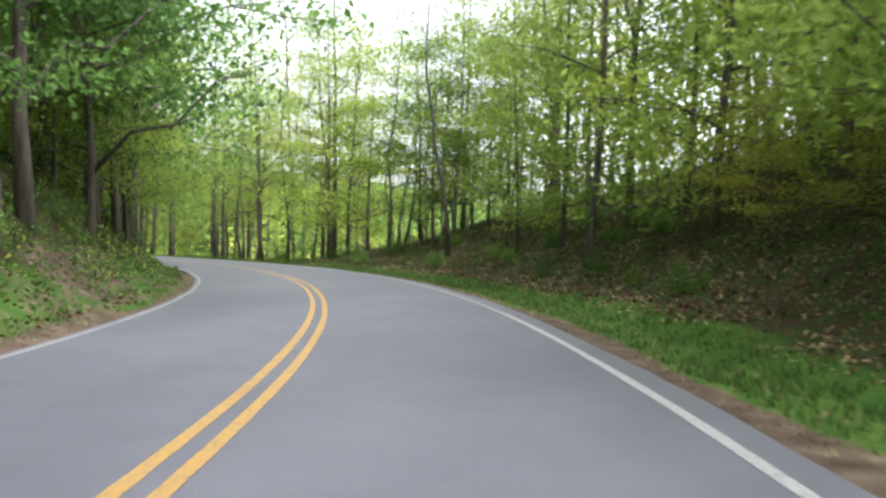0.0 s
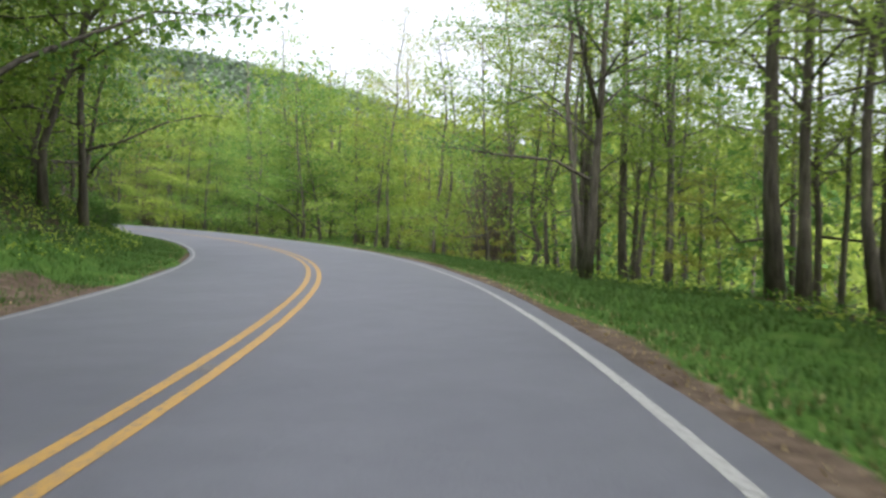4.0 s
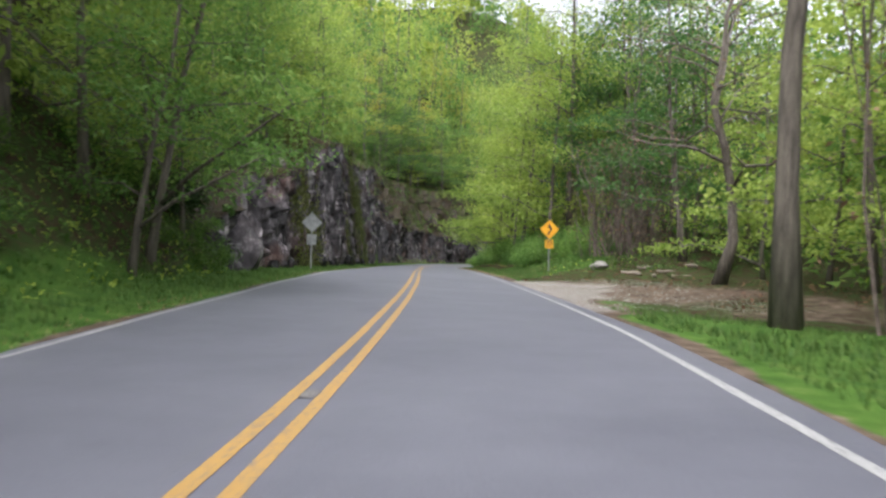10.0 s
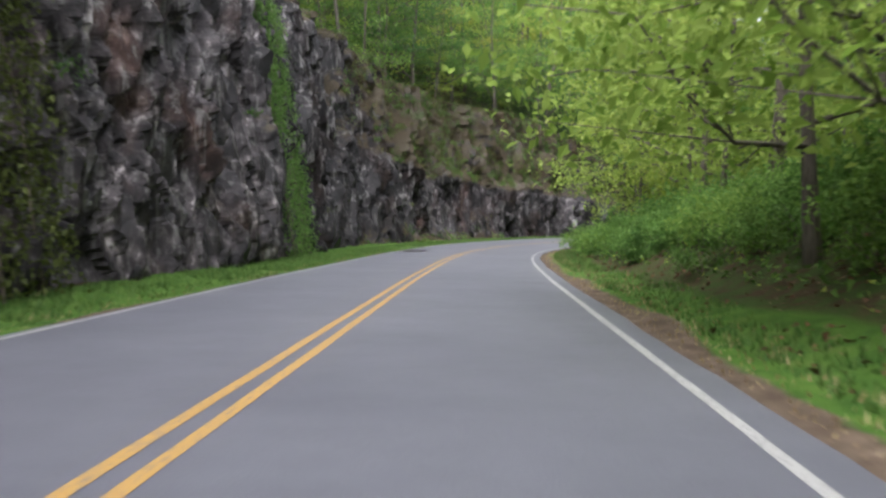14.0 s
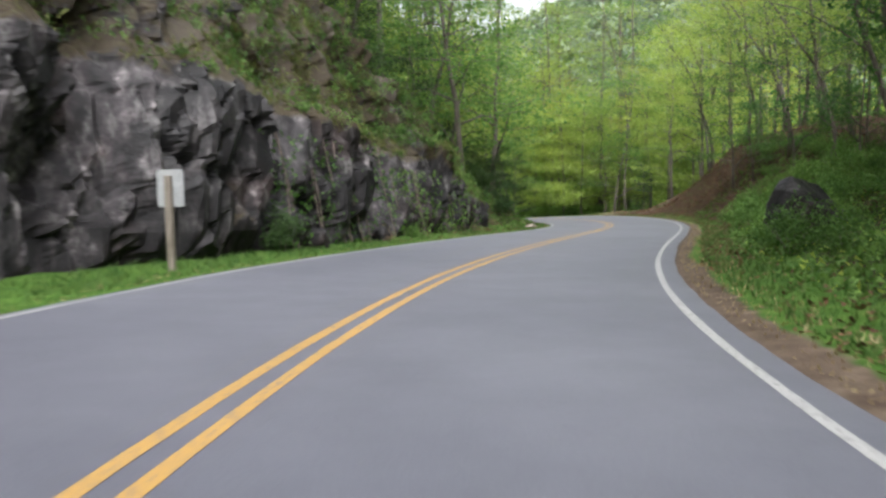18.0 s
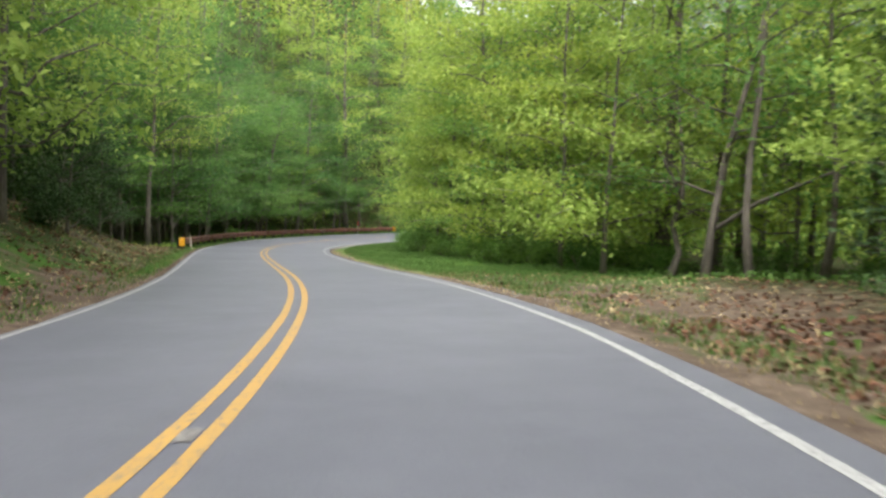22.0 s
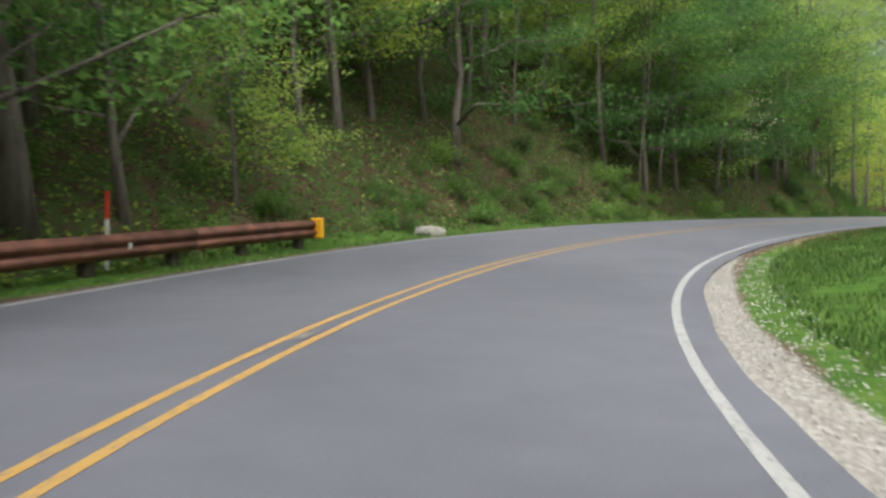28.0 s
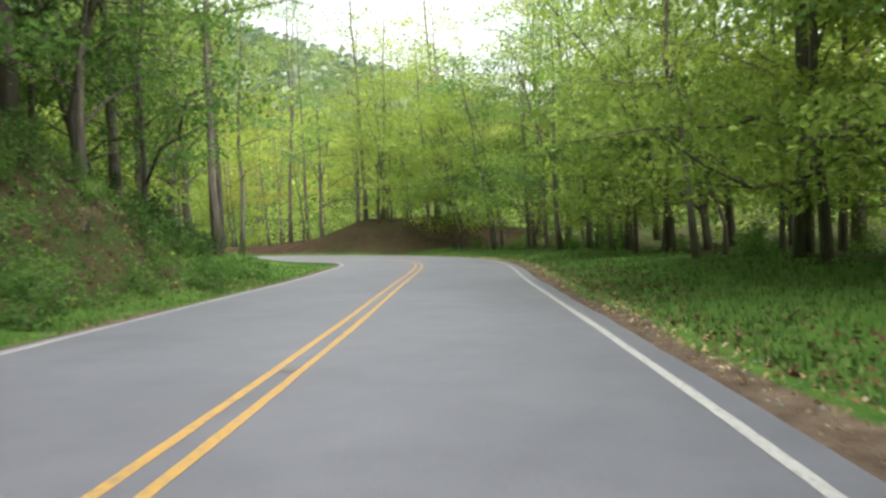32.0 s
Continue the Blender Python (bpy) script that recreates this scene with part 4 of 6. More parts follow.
VINE_TREE = tree_kind(23, "vine_hung_tree", "tall half-bare tree with dark trunk and hanging vines", ROADSIDE, "ruddy", height=17, spread=4.6, low=0.34, trunk_r=0.21, count=900, leaf=0.12, limbs=20, wander=0.25, fork=True)
BACK = [
    tree_kind(61, "woodland_tree", "leafy light green tree in the second row", WOODS, "fresh", height=16, spread=4.6, low=0.12, trunk_r=0.19, count=4000, leaf=0.22, limbs=18, twigs=0, corners=3),
    tree_kind(62, "slim_tree", "leafy green tree with slim trunk in the second row", WOODS, "mid", height=14, spread=4.2, low=0.10, trunk_r=0.15, count=3700, leaf=0.21, limbs=17, twigs=0, wander=0.6, corners=3),
    tree_kind(63, "understorey_tree", "slim tree with fresh low leaf sprays", WOODS, "fresh", "pale_bark", height=9, spread=3.3, low=0.06, trunk_r=0.09, count=3300, leaf=0.185, limbs=15, twigs=0, corners=3),
    tree_kind(64, "spring_tree", "yellow-green spring tree in the second row", WOODS, "yellowish", "pale_bark", height=17, spread=4.4, low=0.25, trunk_r=0.16, count=2600, leaf=0.22, limbs=16, twigs=0, corners=3),
    tree_kind(65, "shade_tree", "tree on the steep bank, shade painted into its deep green leaves", WOODS, "deep", height=15, spread=4.6, low=0.10, trunk_r=0.16, count=3800, leaf=0.21, limbs=18, twigs=1, corners=3),
]
EVERGREEN = tree_kind(31, "evergreen_tree", "dark evergreen with dense drooping foliage", ROADSIDE, "dark", height=8, spread=2.6, low=0.06, trunk_r=0.1, count=4600, leaf=0.16, limbs=22, flat=0.35, corners=3)
SHRUB = [
    Kind("shrub", "leafy green shrub on the roadside bank", "bush", BUSHES, *bush(51, 1.1, 1.2, 1500, 0.11), "bark", "weed", "foliage", "stem"),
    Kind("weedy_bush", "bright green weedy shrub with small leaves", "bush", BUSHES, *bush(52, 0.9, 0.9, 1300, 0.10), "bark", "mid", "foliage", "stem"),
    Kind("dry_bush", "dry brownish shrub with thin twigs", "bush", BUSHES, *bush(53, 1.1, 1.3, 320, 0.11), "vine", "ruddy", "foliage", "stem"),
]
LAUREL = Kind("laurel_bush", "dense dark evergreen laurel thicket", "bush", BUSHES, *bush(54, 1.7, 2.6, 2600, 0.15), "bark", "dark", "foliage", "stem")

OVERHANG = [
    tree_kind(41, "leaning_tree", "dark-stemmed tree leaning out with layered leafy branches", ROADSIDE, "mid", height=14, spread=5.4, low=0.28, trunk_r=0.135, count=6000, leaf=0.14, flat=0.10, limbs=24, bend=0.34, wander=0.7),
    tree_kind(42, "leaning_tree", "leaning tree with fresh green leaf sprays over the road", ROADSIDE, "fresh", height=15, spread=5.0, low=0.25, trunk_r=0.12, count=5600, leaf=0.14, flat=0.12, limbs=22, bend=0.25, wander=0.9, fork=True),
]
TALL = [
    tree_kind(45, "tall_tree", "very tall straight tree with high leafy crown", ROADSIDE, "fresh", height=24, spread=5.2, low=0.3, trunk_r=0.21, count=7500, leaf=0.15, limbs=24, corners=3),
    tree_kind(46, "tall_tree", "very tall tree with dark trunk and mid green crown", ROADSIDE, "mid", height=22, spread=5.0, low=0.25, trunk_r=0.19, count=7500, leaf=0.15, limbs=24, fork=True, corners=3),
]
DOGWOOD = tree_kind(48, "dogwood_tree", "small dogwood tree with white spring blossom", ROADSIDE, "blossom", height=7, spread=2.4, low=0.4, trunk_r=0.06, count=500, leaf=0.16, flat=0.12, limbs=14)

rnd = random.Random(7)
_taken = {}


def free(x, y, gap):
    key = (int(x // 4), int(y // 4))
    for i in range(key[0] - 1, key[0] + 2):
        for j in range(key[1] - 1, key[1] + 2):
            for px, py, g in _taken.get((i, j), ()):
                if (px - x) ** 2 + (py - y) ** 2 < (0.5 * (gap + g)) ** 2:
                    return False
    _taken.setdefault(key, []).append((x, y, gap))
    return True


def clear(x, y, least):
    """Whether a place lies at least so far from the road's middle."""
    return float(((CX - x) ** 2 + (CY - y) ** 2).min()) > least ** 2


def plant(kind, s, d, size=1.0, lean=3.0, gap=1.0, sink=0.05, turn=None, check=True):
    p = spot(s, d)
    if check and (not free(p.x, p.y, gap) or not clear(p.x, p.y, abs(d) - 0.6)):
        return None
    if not check:
        free(p.x, p.y, gap)
    m = Matrix.Translation((p.x, p.y, p.z - sink)) @ pose(0, 0, 0, rnd.uniform(-lean, lean), rnd.uniform(-lean, lean), rnd.uniform(0, 360) if turn is None else turn)
    return kind.put(m @ Matrix.Diagonal((size, size, size * rnd.uniform(0.9, 1.1), 1)))


def scatter(side, s0, s1, u0, u1, count, kinds, sizes=(0.8, 1.15), gap=2.0, lean=4.0):
    for _ in range(count):
        s = rnd.uniform(s0, s1)
        d = side * (edge_of(s, side) + rnd.uniform(u0, u1))
        plant(rnd.choice(kinds), s, d, rnd.uniform(*sizes), lean, gap)


B, S_, R_ = BIG, SAPLING, BARE
# Trees that stand out along the road.
for kind, s, d, size in ((B[2], 74, -7.9, 0.85), (B[1], 82, -17, 1.0), (B[2], 97, -17.7, 0.9), (B[1], 99, -18.5, 1.0), (R_[0], 90, -15, 0.8), (B[3], 142, -14.5, 0.95), (R_[0], 147, -14, 1.0),
                         (B[2], 139, -10.6, 0.9), (B[1], 328, -10.3, 0.95), (B[1], 332, -9.4, 0.9), (B[2], 334, -12.9, 0.9), (B[1], 325, -12.5, 0.95), (B[3], 330, -14.5, 0.95),
                         (R_[0], 349, -12.5, 0.75), (EVERGREEN, 333, -7.5, 0.45), (B[0], 374, 6.6, 0.95), (B[1], 383, 6.4, 0.95), (B[2], 391, 7.4, 0.95),
                         (B[2], 452, -10.2, 1.15), (B[0], 461, -11.5, 1.1),) + ((B[1], 479, -8.6, 1.0), (B[2], 495, -8.2, 0.9), (B[1], 468, -12, 1.0), (B[1], 41, -11, 1.0),
                         (B[1], 46, -10, 1.0), (R_[1], 38, -9, 1.0), (B[0], 62, -10, 0.95), (R_[1], 66, -11, 1.1), (SAPLING[1], 30, 5.8, 1.6), (SAPLING[1], 35, 5.6, 1.8), (SAPLING[0], 40, 5.8, 1.8), (SAPLING[1], 46, 6.0, 1.8), (SAPLING[0], 52, 6.4, 1.8), (SAPLING[3], 24, 5.8, 1.6), (SAPLING[3], 18, 5.8, 1.5)):
    plant(kind, s, d, size, 3.0, 1.5, check=False)

# Trees that lean out over the road, and very tall ones that close the view.
for k, s, d, size in ((0, 27, 7.6, 0.95), (0, 40, 8.0, 0.9), (1, 48, 8.4, 0.95), (0, 55, 8.4, 1.0), (1, 63, 8.2, 0.95), (0, 72, 8.8, 0.95), (1, 84, 8.6, 0.9), (0, 14, 7.4, 0.85), (0, 67, 7.0, 1.2), (1, 77, 7.4, 1.2),
                      (0, 277, -8.0, 1.0), (1, 285, -8.6, 1.05), (0, 293, -9.6, 1.0), (1, 300, -10.5, 1.0), (0, 270, -8.5, 1.0), (0, 308, 8.6, 0.95), (1, 318, 8.8, 0.95), (0, 298, 9.2, 0.95),
                      (0, 460, 8.6, 0.95), (1, 467, 8.2, 0.95),) + ((0, 476, 8.4, 0.95), (1, 446, 8.8, 0.9), (0, 468, -10.5, 1.0), (1, 486, -9.8, 1.0), (0, 432, 9.4, 0.9)):
    plant(OVERHANG[k], s, d, size, 3.0, 1.5, turn=heading(s) + (0 if d > 0 else 180) + rnd.uniform(-25, 25), check=False)
for k, s, d, size in ((0, 312, 12, 1.0), (1, 322, 10, 0.95), (0, 333, 13, 1.0), (0, 352, -14, 0.9), (1, 342, 11, 1.0), (0, 356, 12, 1.05), (0, 280, -12, 0.9), (1, 288, -13, 0.9),
                      (0, 482, 10, 1.0), (1, 488, 8, 1.0), (0, 494, 12, 1.0), (1, 502, -13, 1.05), (0, 526, -12, 1.0), (0, 498, -16, 1.0), (1, 512, -19, 1.1),
                      (0, 526, -20, 1.1), (1, 540, -12, 1.1), (0, 444, -7.0, 0.8), (0, 451, -10.2, 1.0), (1, 473, -9.4, 1.0),) + ((0, 546, -18, 1.1), (1, 500, 8.5, 0.95), (0, 186, -9.5, 0.9), (1, 194, -11, 0.9), (0, 203, -9, 0.85),
                      (1, 212, -12, 0.95), (0, 222, -10, 0.9), (1, 234, -11, 0.95), (0, 246, -10, 0.95), (1, 256, -9.5, 0.95), (0, 264, -12, 0.95), (0, 68, -10, 0.85), (0, 54, -11, 0.85), (1, 28, -12, 0.85), (0, 96, 12, 0.9), (1, 108, 11, 0.9),) + ((0, 84, 12, 0.9), (0, 352, 10.5, 1.0), (1, 361, 11, 1.0), (0, 371, 11.5, 1.05), (1, 380, 10, 1.0), (0, 389, 12, 1.0), (1, 398, 11, 1.0), (1, 293, -10.5, 0.95), (1, 299.5, -12, 1.0), (0, 306, -12.5, 0.95), (1, 369, -11.5, 0.9), (1, 374, -14, 0.9), (0, 86, -17, 1.1), (1, 80, -14.5, 1.0)):
    plant(TALL[k], s, d, size, 2.0, 1.5, check=False)
for s, d, size in ((353, 6.6, 1.2), (357, 7.6, 1.5), (361, 6.8, 1.3), (364.5, 8.0, 1.5), (368, 7.4, 1.3)):
    plant(EVERGREEN, s, d, size, 4.0, 1.2, check=False)
for s, d, size in ((284.6, -5.9, 0.7), (286.2, -6.2, 0.8), (287.6, -5.7, 0.5), (283, -6.6, 0.8)):
    plant(SHRUB[0], s, d, size, 4.0, 0.5, check=False)
for kind, s, u, size in ((SHRUB[0], 154.6, 2.1, 0.9), (SAPLING[1], 155.4, 2.9, 0.6), (SHRUB[0], 155.2, 4.2, 1.0), (LAUREL, 156.0, 3.2, 0.6), (SHRUB[0], 156.2, 2.2, 0.7), (SAPLING[0], 154.4, 3.6, 0.6)):
    plant(kind, s, edge_of(s, 1) + u, size, 4.0, 0.4, check=False)
plant(DOGWOOD, 458, 6.6, 1.0, 3.0, 1.0, check=False)
plant(VINE_TREE, 146, -6.4, 1.0, 1.0, 1.5, check=False)
plant(VINE_TREE, 145, -8.0, 0.9, 1.0, 1.5, check=False)
plant(BARE[0], 141.5, -9.6, 1.2, 2.0, 1.5, check=False)
plant(BARE[0], 158.5, -9.4, 1.2, 2.0, 1.5, check=False)
plant(BARE[0], 357, -14, 0.8, 4.0, 1.5, check=False)

# Left: wooded bank, then the foot and the top of the cutting, the laurel bank, the rail and the steep bank beyond it.
K = BACK
scatter(1, -40, 62, 2.6, 8, 60, S_[:2] + SHRUB[:2] + [B[1]], gap=1.7)
scatter(1, -40, 62, 6, 17, 70, K[:3] + [B[0]], gap=2.2)
scatter(1, 62, 158, 3.0, 7, 80, S_[:2] + SHRUB[:2], gap=1.5)
scatter(1, 62, 158, 6, 17, 80, K[:3] + [B[0]], gap=2.2)
scatter(1, 158, 222, 4.8, 9, 46, S_[:2] + SHRUB[:2], (0.6, 1.0), gap=1.5)
scatter(1, 222, 258, 9, 13, 26, S_[:2] + SHRUB[:2], (0.6, 1.0), gap=1.5)
scatter(1, 158, 226, 7.5, 18, 60, K + [S_[0]], gap=2.2)
scatter(1, 226, 292, 11, 20, 60, K + [S_[0]], gap=2.2)
scatter(1, 255, 300, 10, 15, 40, [S_[1], S_[3], EVERGREEN, K[4]], gap=1.8)
scatter(1, 300, 322, 2.6, 8, 30, [LAUREL, EVERGREEN, LAUREL], (0.8, 1.2), gap=1.5)
scatter(1, 300, 326, 2.0, 6, 40, [LAUREL, EVERGREEN, SHRUB[0], S_[1]], (0.6, 1.0), gap=1.5)
scatter(1, 290, 372, 4.5, 17, 80, K[:3] + S_[:2] + [LAUREL], gap=2.2)
scatter(1, 340, 371, 3.2, 8, 40, [LAUREL, EVERGREEN], (0.9, 1.5), gap=1.8)
# Darker leaf kinds here stand in for shade on the slope.
scatter(1, 370, 420, 2.6, 17, 110, [K[4], K[1], K[4], S_[3], S_[1], S_[3], SHRUB[0], K[0]], gap=1.9)
scatter(1, 418, 478, 4.0, 17, 90, [S_[1], K[1], K[4], K[0], SHRUB[0], S_[3]], gap=2.0)
scatter(1, 404, 478, 2.4, 8, 70, [S_[1], S_[0], SHRUB[0], LAUREL, SHRUB[2]], (0.45, 0.8), gap=1.3)
scatter(1, 142, 157, 2.0, 6, 24, [S_[1], SHRUB[0], SHRUB[1]], (0.5, 0.9), gap=1.1)
scatter(1, 456, 480, 2.4, 6, 18, [LAUREL, S_[1], SHRUB[2]], (0.7, 1.0), gap=1.5)
scatter(1, 480, 590, 5, 20, 90, [B[1], B[3], K[3], K[0], K[2]] + R_, gap=2.2)
scatter(1, 28, 158, 3.6, 7, 46, B[:3], (0.9, 1.15), gap=3.0)
scatter(1, 452, 522, 3.8, 10, 44, B[:2] + [K[0]], (0.95, 1.2), gap=2.4)
scatter(1, 157, 205, 3.7, 6.5, 44, [S_[1], SHRUB[0], S_[0], SHRUB[1]], (0.5, 0.9), gap=1.0)
scatter(1, 286, 304, 1.1, 1.9, 26, [SHRUB[0], SHRUB[2], SHRUB[2]], (0.25, 0.5), gap=0.9)
scatter(1, 276, 304, 8.5, 12, 40, [LAUREL, EVERGREEN, EVERGREEN, S_[1]], (0.8, 1.4), gap=1.5)
# Edges of the wood, leafy down to the ground.
for s, u in ((346, 13.2), (349, 11.2), (352, 8.4), (354.5, 7.6), (357, 6.6), (359.5, 5.8), (362, 5.2), (364.5, 5.0), (367, 4.8), (370, 4.7), (373, 4.6), (376, 4.5), (379.5, 4.5), (383, 4.4), (387, 4.5), (391, 5.0), (395, 6.0)):
    for k in range(2):
        plant(rnd.choice((S_[0], S_[1], S_[0])), s + rnd.uniform(-1, 1), -(edge_of(s, -1) + u + 1.7 + 2.0 * k), rnd.uniform(0.65, 0.85) + 0.2 * k, 5, 0.6, check=False)
    for k in range(3):
        plant(rnd.choice((SHRUB[0], SHRUB[1], SHRUB[1])), s + rnd.uniform(-1.4, 1.4), -(edge_of(s, -1) + u + rnd.uniform(0.6, 1.6)), rnd.uniform(0.7, 1.2), 6, 0.4, check=False)
    if s > 372:
        plant(rnd.choice((B[0], B[1])), s + 0.8, -(edge_of(s, -1) + u + 5 + rnd.uniform(0, 2)), rnd.uniform(0.8, 1.0), 4, 0.6, check=False)
scatter(1, 10, 58, 1.9, 4.5, 70, [S_[0], S_[1], SHRUB[0], SHRUB[1]], (0.6, 1.0), gap=1.0)
scatter(1, 14, 60, 4.0, 7.5, 12, [OVERHANG[0], B[0]], (0.8, 1.0), gap=1.6)
scatter(-1, 8, 44, 5.0, 10, 26, [S_[0], S_[0], S_[2]], (0.6, 0.95), gap=1.4)
scatter(-1, 4, 50, 3.4, 8, 60, [SHRUB[0], SHRUB[1], SHRUB[2]], (0.4, 0.8), gap=1.0)
scatter(1, 312, 352, 3.4, 8, 40, [S_[0], S_[1], OVERHANG[1], B[0]], (0.8, 1.1), gap=1.3)
scatter(1, 374, 416, 1.8, 5, 70, [S_[3], S_[3], SHRUB[0], S_[1]], (0.5, 0.95), gap=1.1)
scatter(1, 420, 480, 3.2, 9, 36, [OVERHANG[0], S_[1], S_[0], B[0]], (0.75, 1.0), gap=1.7)
scatter(-1, 440, 520, 5.0, 9, 50, [S_[0], S_[1], OVERHANG[1]], (0.7, 1.0), gap=1.5)
for s, d, size in ((306, -9.6, 0.9), (313, -9.2, 0.95), (319, -9.4, 1.0), (325, -9.0, 0.9)):
    plant(OVERHANG[1], s, d, size, 3.0, 0.6, turn=heading(s) + 180 + rnd.uniform(-40, 40), check=False)
scatter(1, 16, 62, 2.4, 6, 34, S_[:2], (1.2, 1.6), gap=1.5)
scatter(-1, 14, 44, 6.5, 11, 12, S_[:1], (1.1, 1.4), gap=2.0)
scatter(-1, 62, 92, 9, 18, 16, [TALL[0], B[1], B[0]], (0.9, 1.1), gap=1.8)
scatter(-1, 176, 248, 2.8, 6.0, 110, [SHRUB[1], SHRUB[0], SHRUB[1], S_[0]], (0.8, 1.3), gap=1.1)
scatter(1, 300, 330, 2.6, 6, 24, [EVERGREEN, LAUREL, S_[1]], (0.9, 1.3), gap=1.3)
scatter(1, 384, 446, 2.6, 14, 170, [S_[3], S_[1], S_[3], SHRUB[0], SHRUB[0], SHRUB[1]], (0.6, 1.0), gap=1.3)
scatter(1, 112, 158, 3.6, 9, 44, [S_[3], K[4], OVERHANG[0], TALL[1], EVERGREEN], (0.8, 1.1), gap=1.6)
scatter(-1, 4, 34, 14, 30, 26, [K[0], K[2], K[3]], (0.85, 1.1), gap=2.2)
for s, d, size in ((334, 13, 1.3), (341, 16, 1.35), (348, 12, 1.3), (355, 17, 1.4), (362, 14, 1.35), (370, 17, 1.4), (338, -19, 1.25), (345, -22, 1.35), (353, -18, 1.3), (360, -21, 1.4), (366, -15, 1.25), (372, -19, 1.3), (382, -14, 1.2), (392, -15, 1.2),
                   (508, 10, 1.1), (516, 13, 1.2), (528, 9, 1.2), (272, -13, 1.1), (282, -15, 1.2), (291, -14, 1.2), (302, -15, 1.2), (311, -14, 1.1)):
    plant(TALL[int(s) % 2], s, d, size, 2.0, 1.0, check=False)
scatter(1, 414, 480, 1.0, 7, 100, [SHRUB[0], SHRUB[1], SHRUB[0], SHRUB[2]], (0.45, 0.9), gap=0.9)
scatter(-1, 176, 246, 2.2, 4.5, 60, [SHRUB[1], SHRUB[0]], (0.6, 1.0), gap=0.9)
scatter(-1, 168, 204, 7, 16, 30, [K[4], S_[3], R_[1]], (0.9, 1.2), gap=1.6)
scatter(-1, 266, 300, 6, 13, 34, [S_[3], K[4], OVERHANG[0], SHRUB[0]], (0.8, 1.1), gap=1.5)
for k in range(16):
    s = 282 + 1.5 * k
    plant(EVERGREEN if k % 3 else LAUREL, s, edge_of(s, 1) + float(tab(ROCK_FOOT, np.array(s), 1)) + 3.6 + 1.6 * (k % 2), rnd.uniform(1.1, 1.7), 5, 0.5, check=False)
scatter(-1, 22, 48, 7, 14, 20, [B[2], B[0], S_[3], R_[1]], (0.8, 1.0), gap=1.6)
scatter(1, 284, 303, 1.1, 2.0, 22, [SHRUB[0], SHRUB[2], LAUREL], (0.35, 0.6), gap=0.8)
scatter(-1, 300, 318, 3, 9, 26, [SHRUB[0], SHRUB[1], S_[3]], (0.4, 0.7), gap=1.0)
scatter(-1, 286, 303, 2.2, 6.5, 30, [SHRUB[1], SHRUB[0]], (0.7, 1.1), gap=0.9)
for side, s0, s1, u0, u1, count, kinds, low, high in ((-1, 177, 244, 2.0, 6.0, 80, (SHRUB[1], SHRUB[0], SHRUB[1]), 0.7, 1.2), (1, 444, 482, 2.2, 7.5, 22, (S_[1], S_[3], S_[3]), 0.7, 1.05),
                                                     (1, 414, 482, 1.2, 6.0, 60, (SHRUB[0], SHRUB[1], SHRUB[0]), 0.5, 0.9), (-1, 448, 522, 5.6, 9.0, 30, (SHRUB[1], S_[0], SHRUB[0]), 0.6, 0.9)):
    for _ in range(count):
        s = rnd.uniform(s0, s1)
        plant(rnd.choice(kinds), s, side * (edge_of(s, side) + rnd.uniform(u0, u1)), rnd.uniform(low, high), 5, 0.3, check=False)
for k, s, d, size in ((0, 52, -9.5, 1.0), (1, 56, -11.5, 1.1), (0, 60, -9.0, 1.05), (1, 65, -10.5, 1.1), (0, 70, -12.0, 1.1)):
    plant(B[k], s, d, size, 3.0, 0.8, check=False)
# Right.
scatter(-1, 102, 142, 6.2, 10.5, 46, [S_[0], S_[1], SHRUB[0], SHRUB[1]], (0.6, 1.0), gap=1.3)
scatter(-1, 60, 134, 6, 14, 26, [B[1], B[3], R_[1]], gap=2.4)
scatter(-1, 434, 540, 6.6, 10, 40, B[:3], (0.95, 1.2), gap=2.4)
scatter(-1, -20, 54, 4.2, 9, 60, [S_[0], S_[0], S_[2]] + SHRUB[:2], gap=1.6)
scatter(-1, -20, 20, 6.0, 18, 40, [K[0], K[2], K[3], B[3], R_[1], B[1]], gap=2.0)
scatter(-1, 22, 62, 6.0, 20, 44, [B[3], R_[1], B[1], R_[1], R_[1], S_[2]], (0.8, 1.0), gap=1.8)
scatter(-1, 54, 134, 5.0, 9, 40, [S_[0], S_[2]] + SHRUB, (0.6, 1.0), gap=1.5)
scatter(-1, 56, 104, 7.5, 20, 40, [B[3], R_[1], B[1], R_[1], S_[2], R_[0]], gap=1.8)
scatter(-1, 100, 136, 6.5, 18, 44, K[:3] + [S_[1]] + R_ + [B[2]], gap=2.0)
scatter(-1, 134, 170, 10.0, 19, 34, K + R_ + [S_[0]], gap=2.2)
scatter(-1, 172, 240, 3.0, 7, 100, [SHRUB[0], SHRUB[0], SHRUB[2]], (0.5, 0.9), gap=1.2)
scatter(-1, 143, 174, 7.5, 15, 50, [LAUREL, S_[0], S_[1], SHRUB[2], SHRUB[0], K[2]], (0.6, 1.0), gap=1.4)
scatter(-1, 438, 520, 6.0, 10, 60, [S_[0], S_[1], K[2], SHRUB[0]], (0.7, 1.05), gap=1.6)
scatter(-1, 168, 246, 5.0, 18, 90, K[:2] + [B[1], B[2], R_[1], R_[1]], gap=2.1)
scatter(-1, 278, 300, 2.0, 6, 34, SHRUB[:2], (0.6, 1.1), gap=1.1)
scatter(-1, 246, 290, 3.2, 6, 40, SHRUB[:2], (0.7, 1.1), gap=1.2)
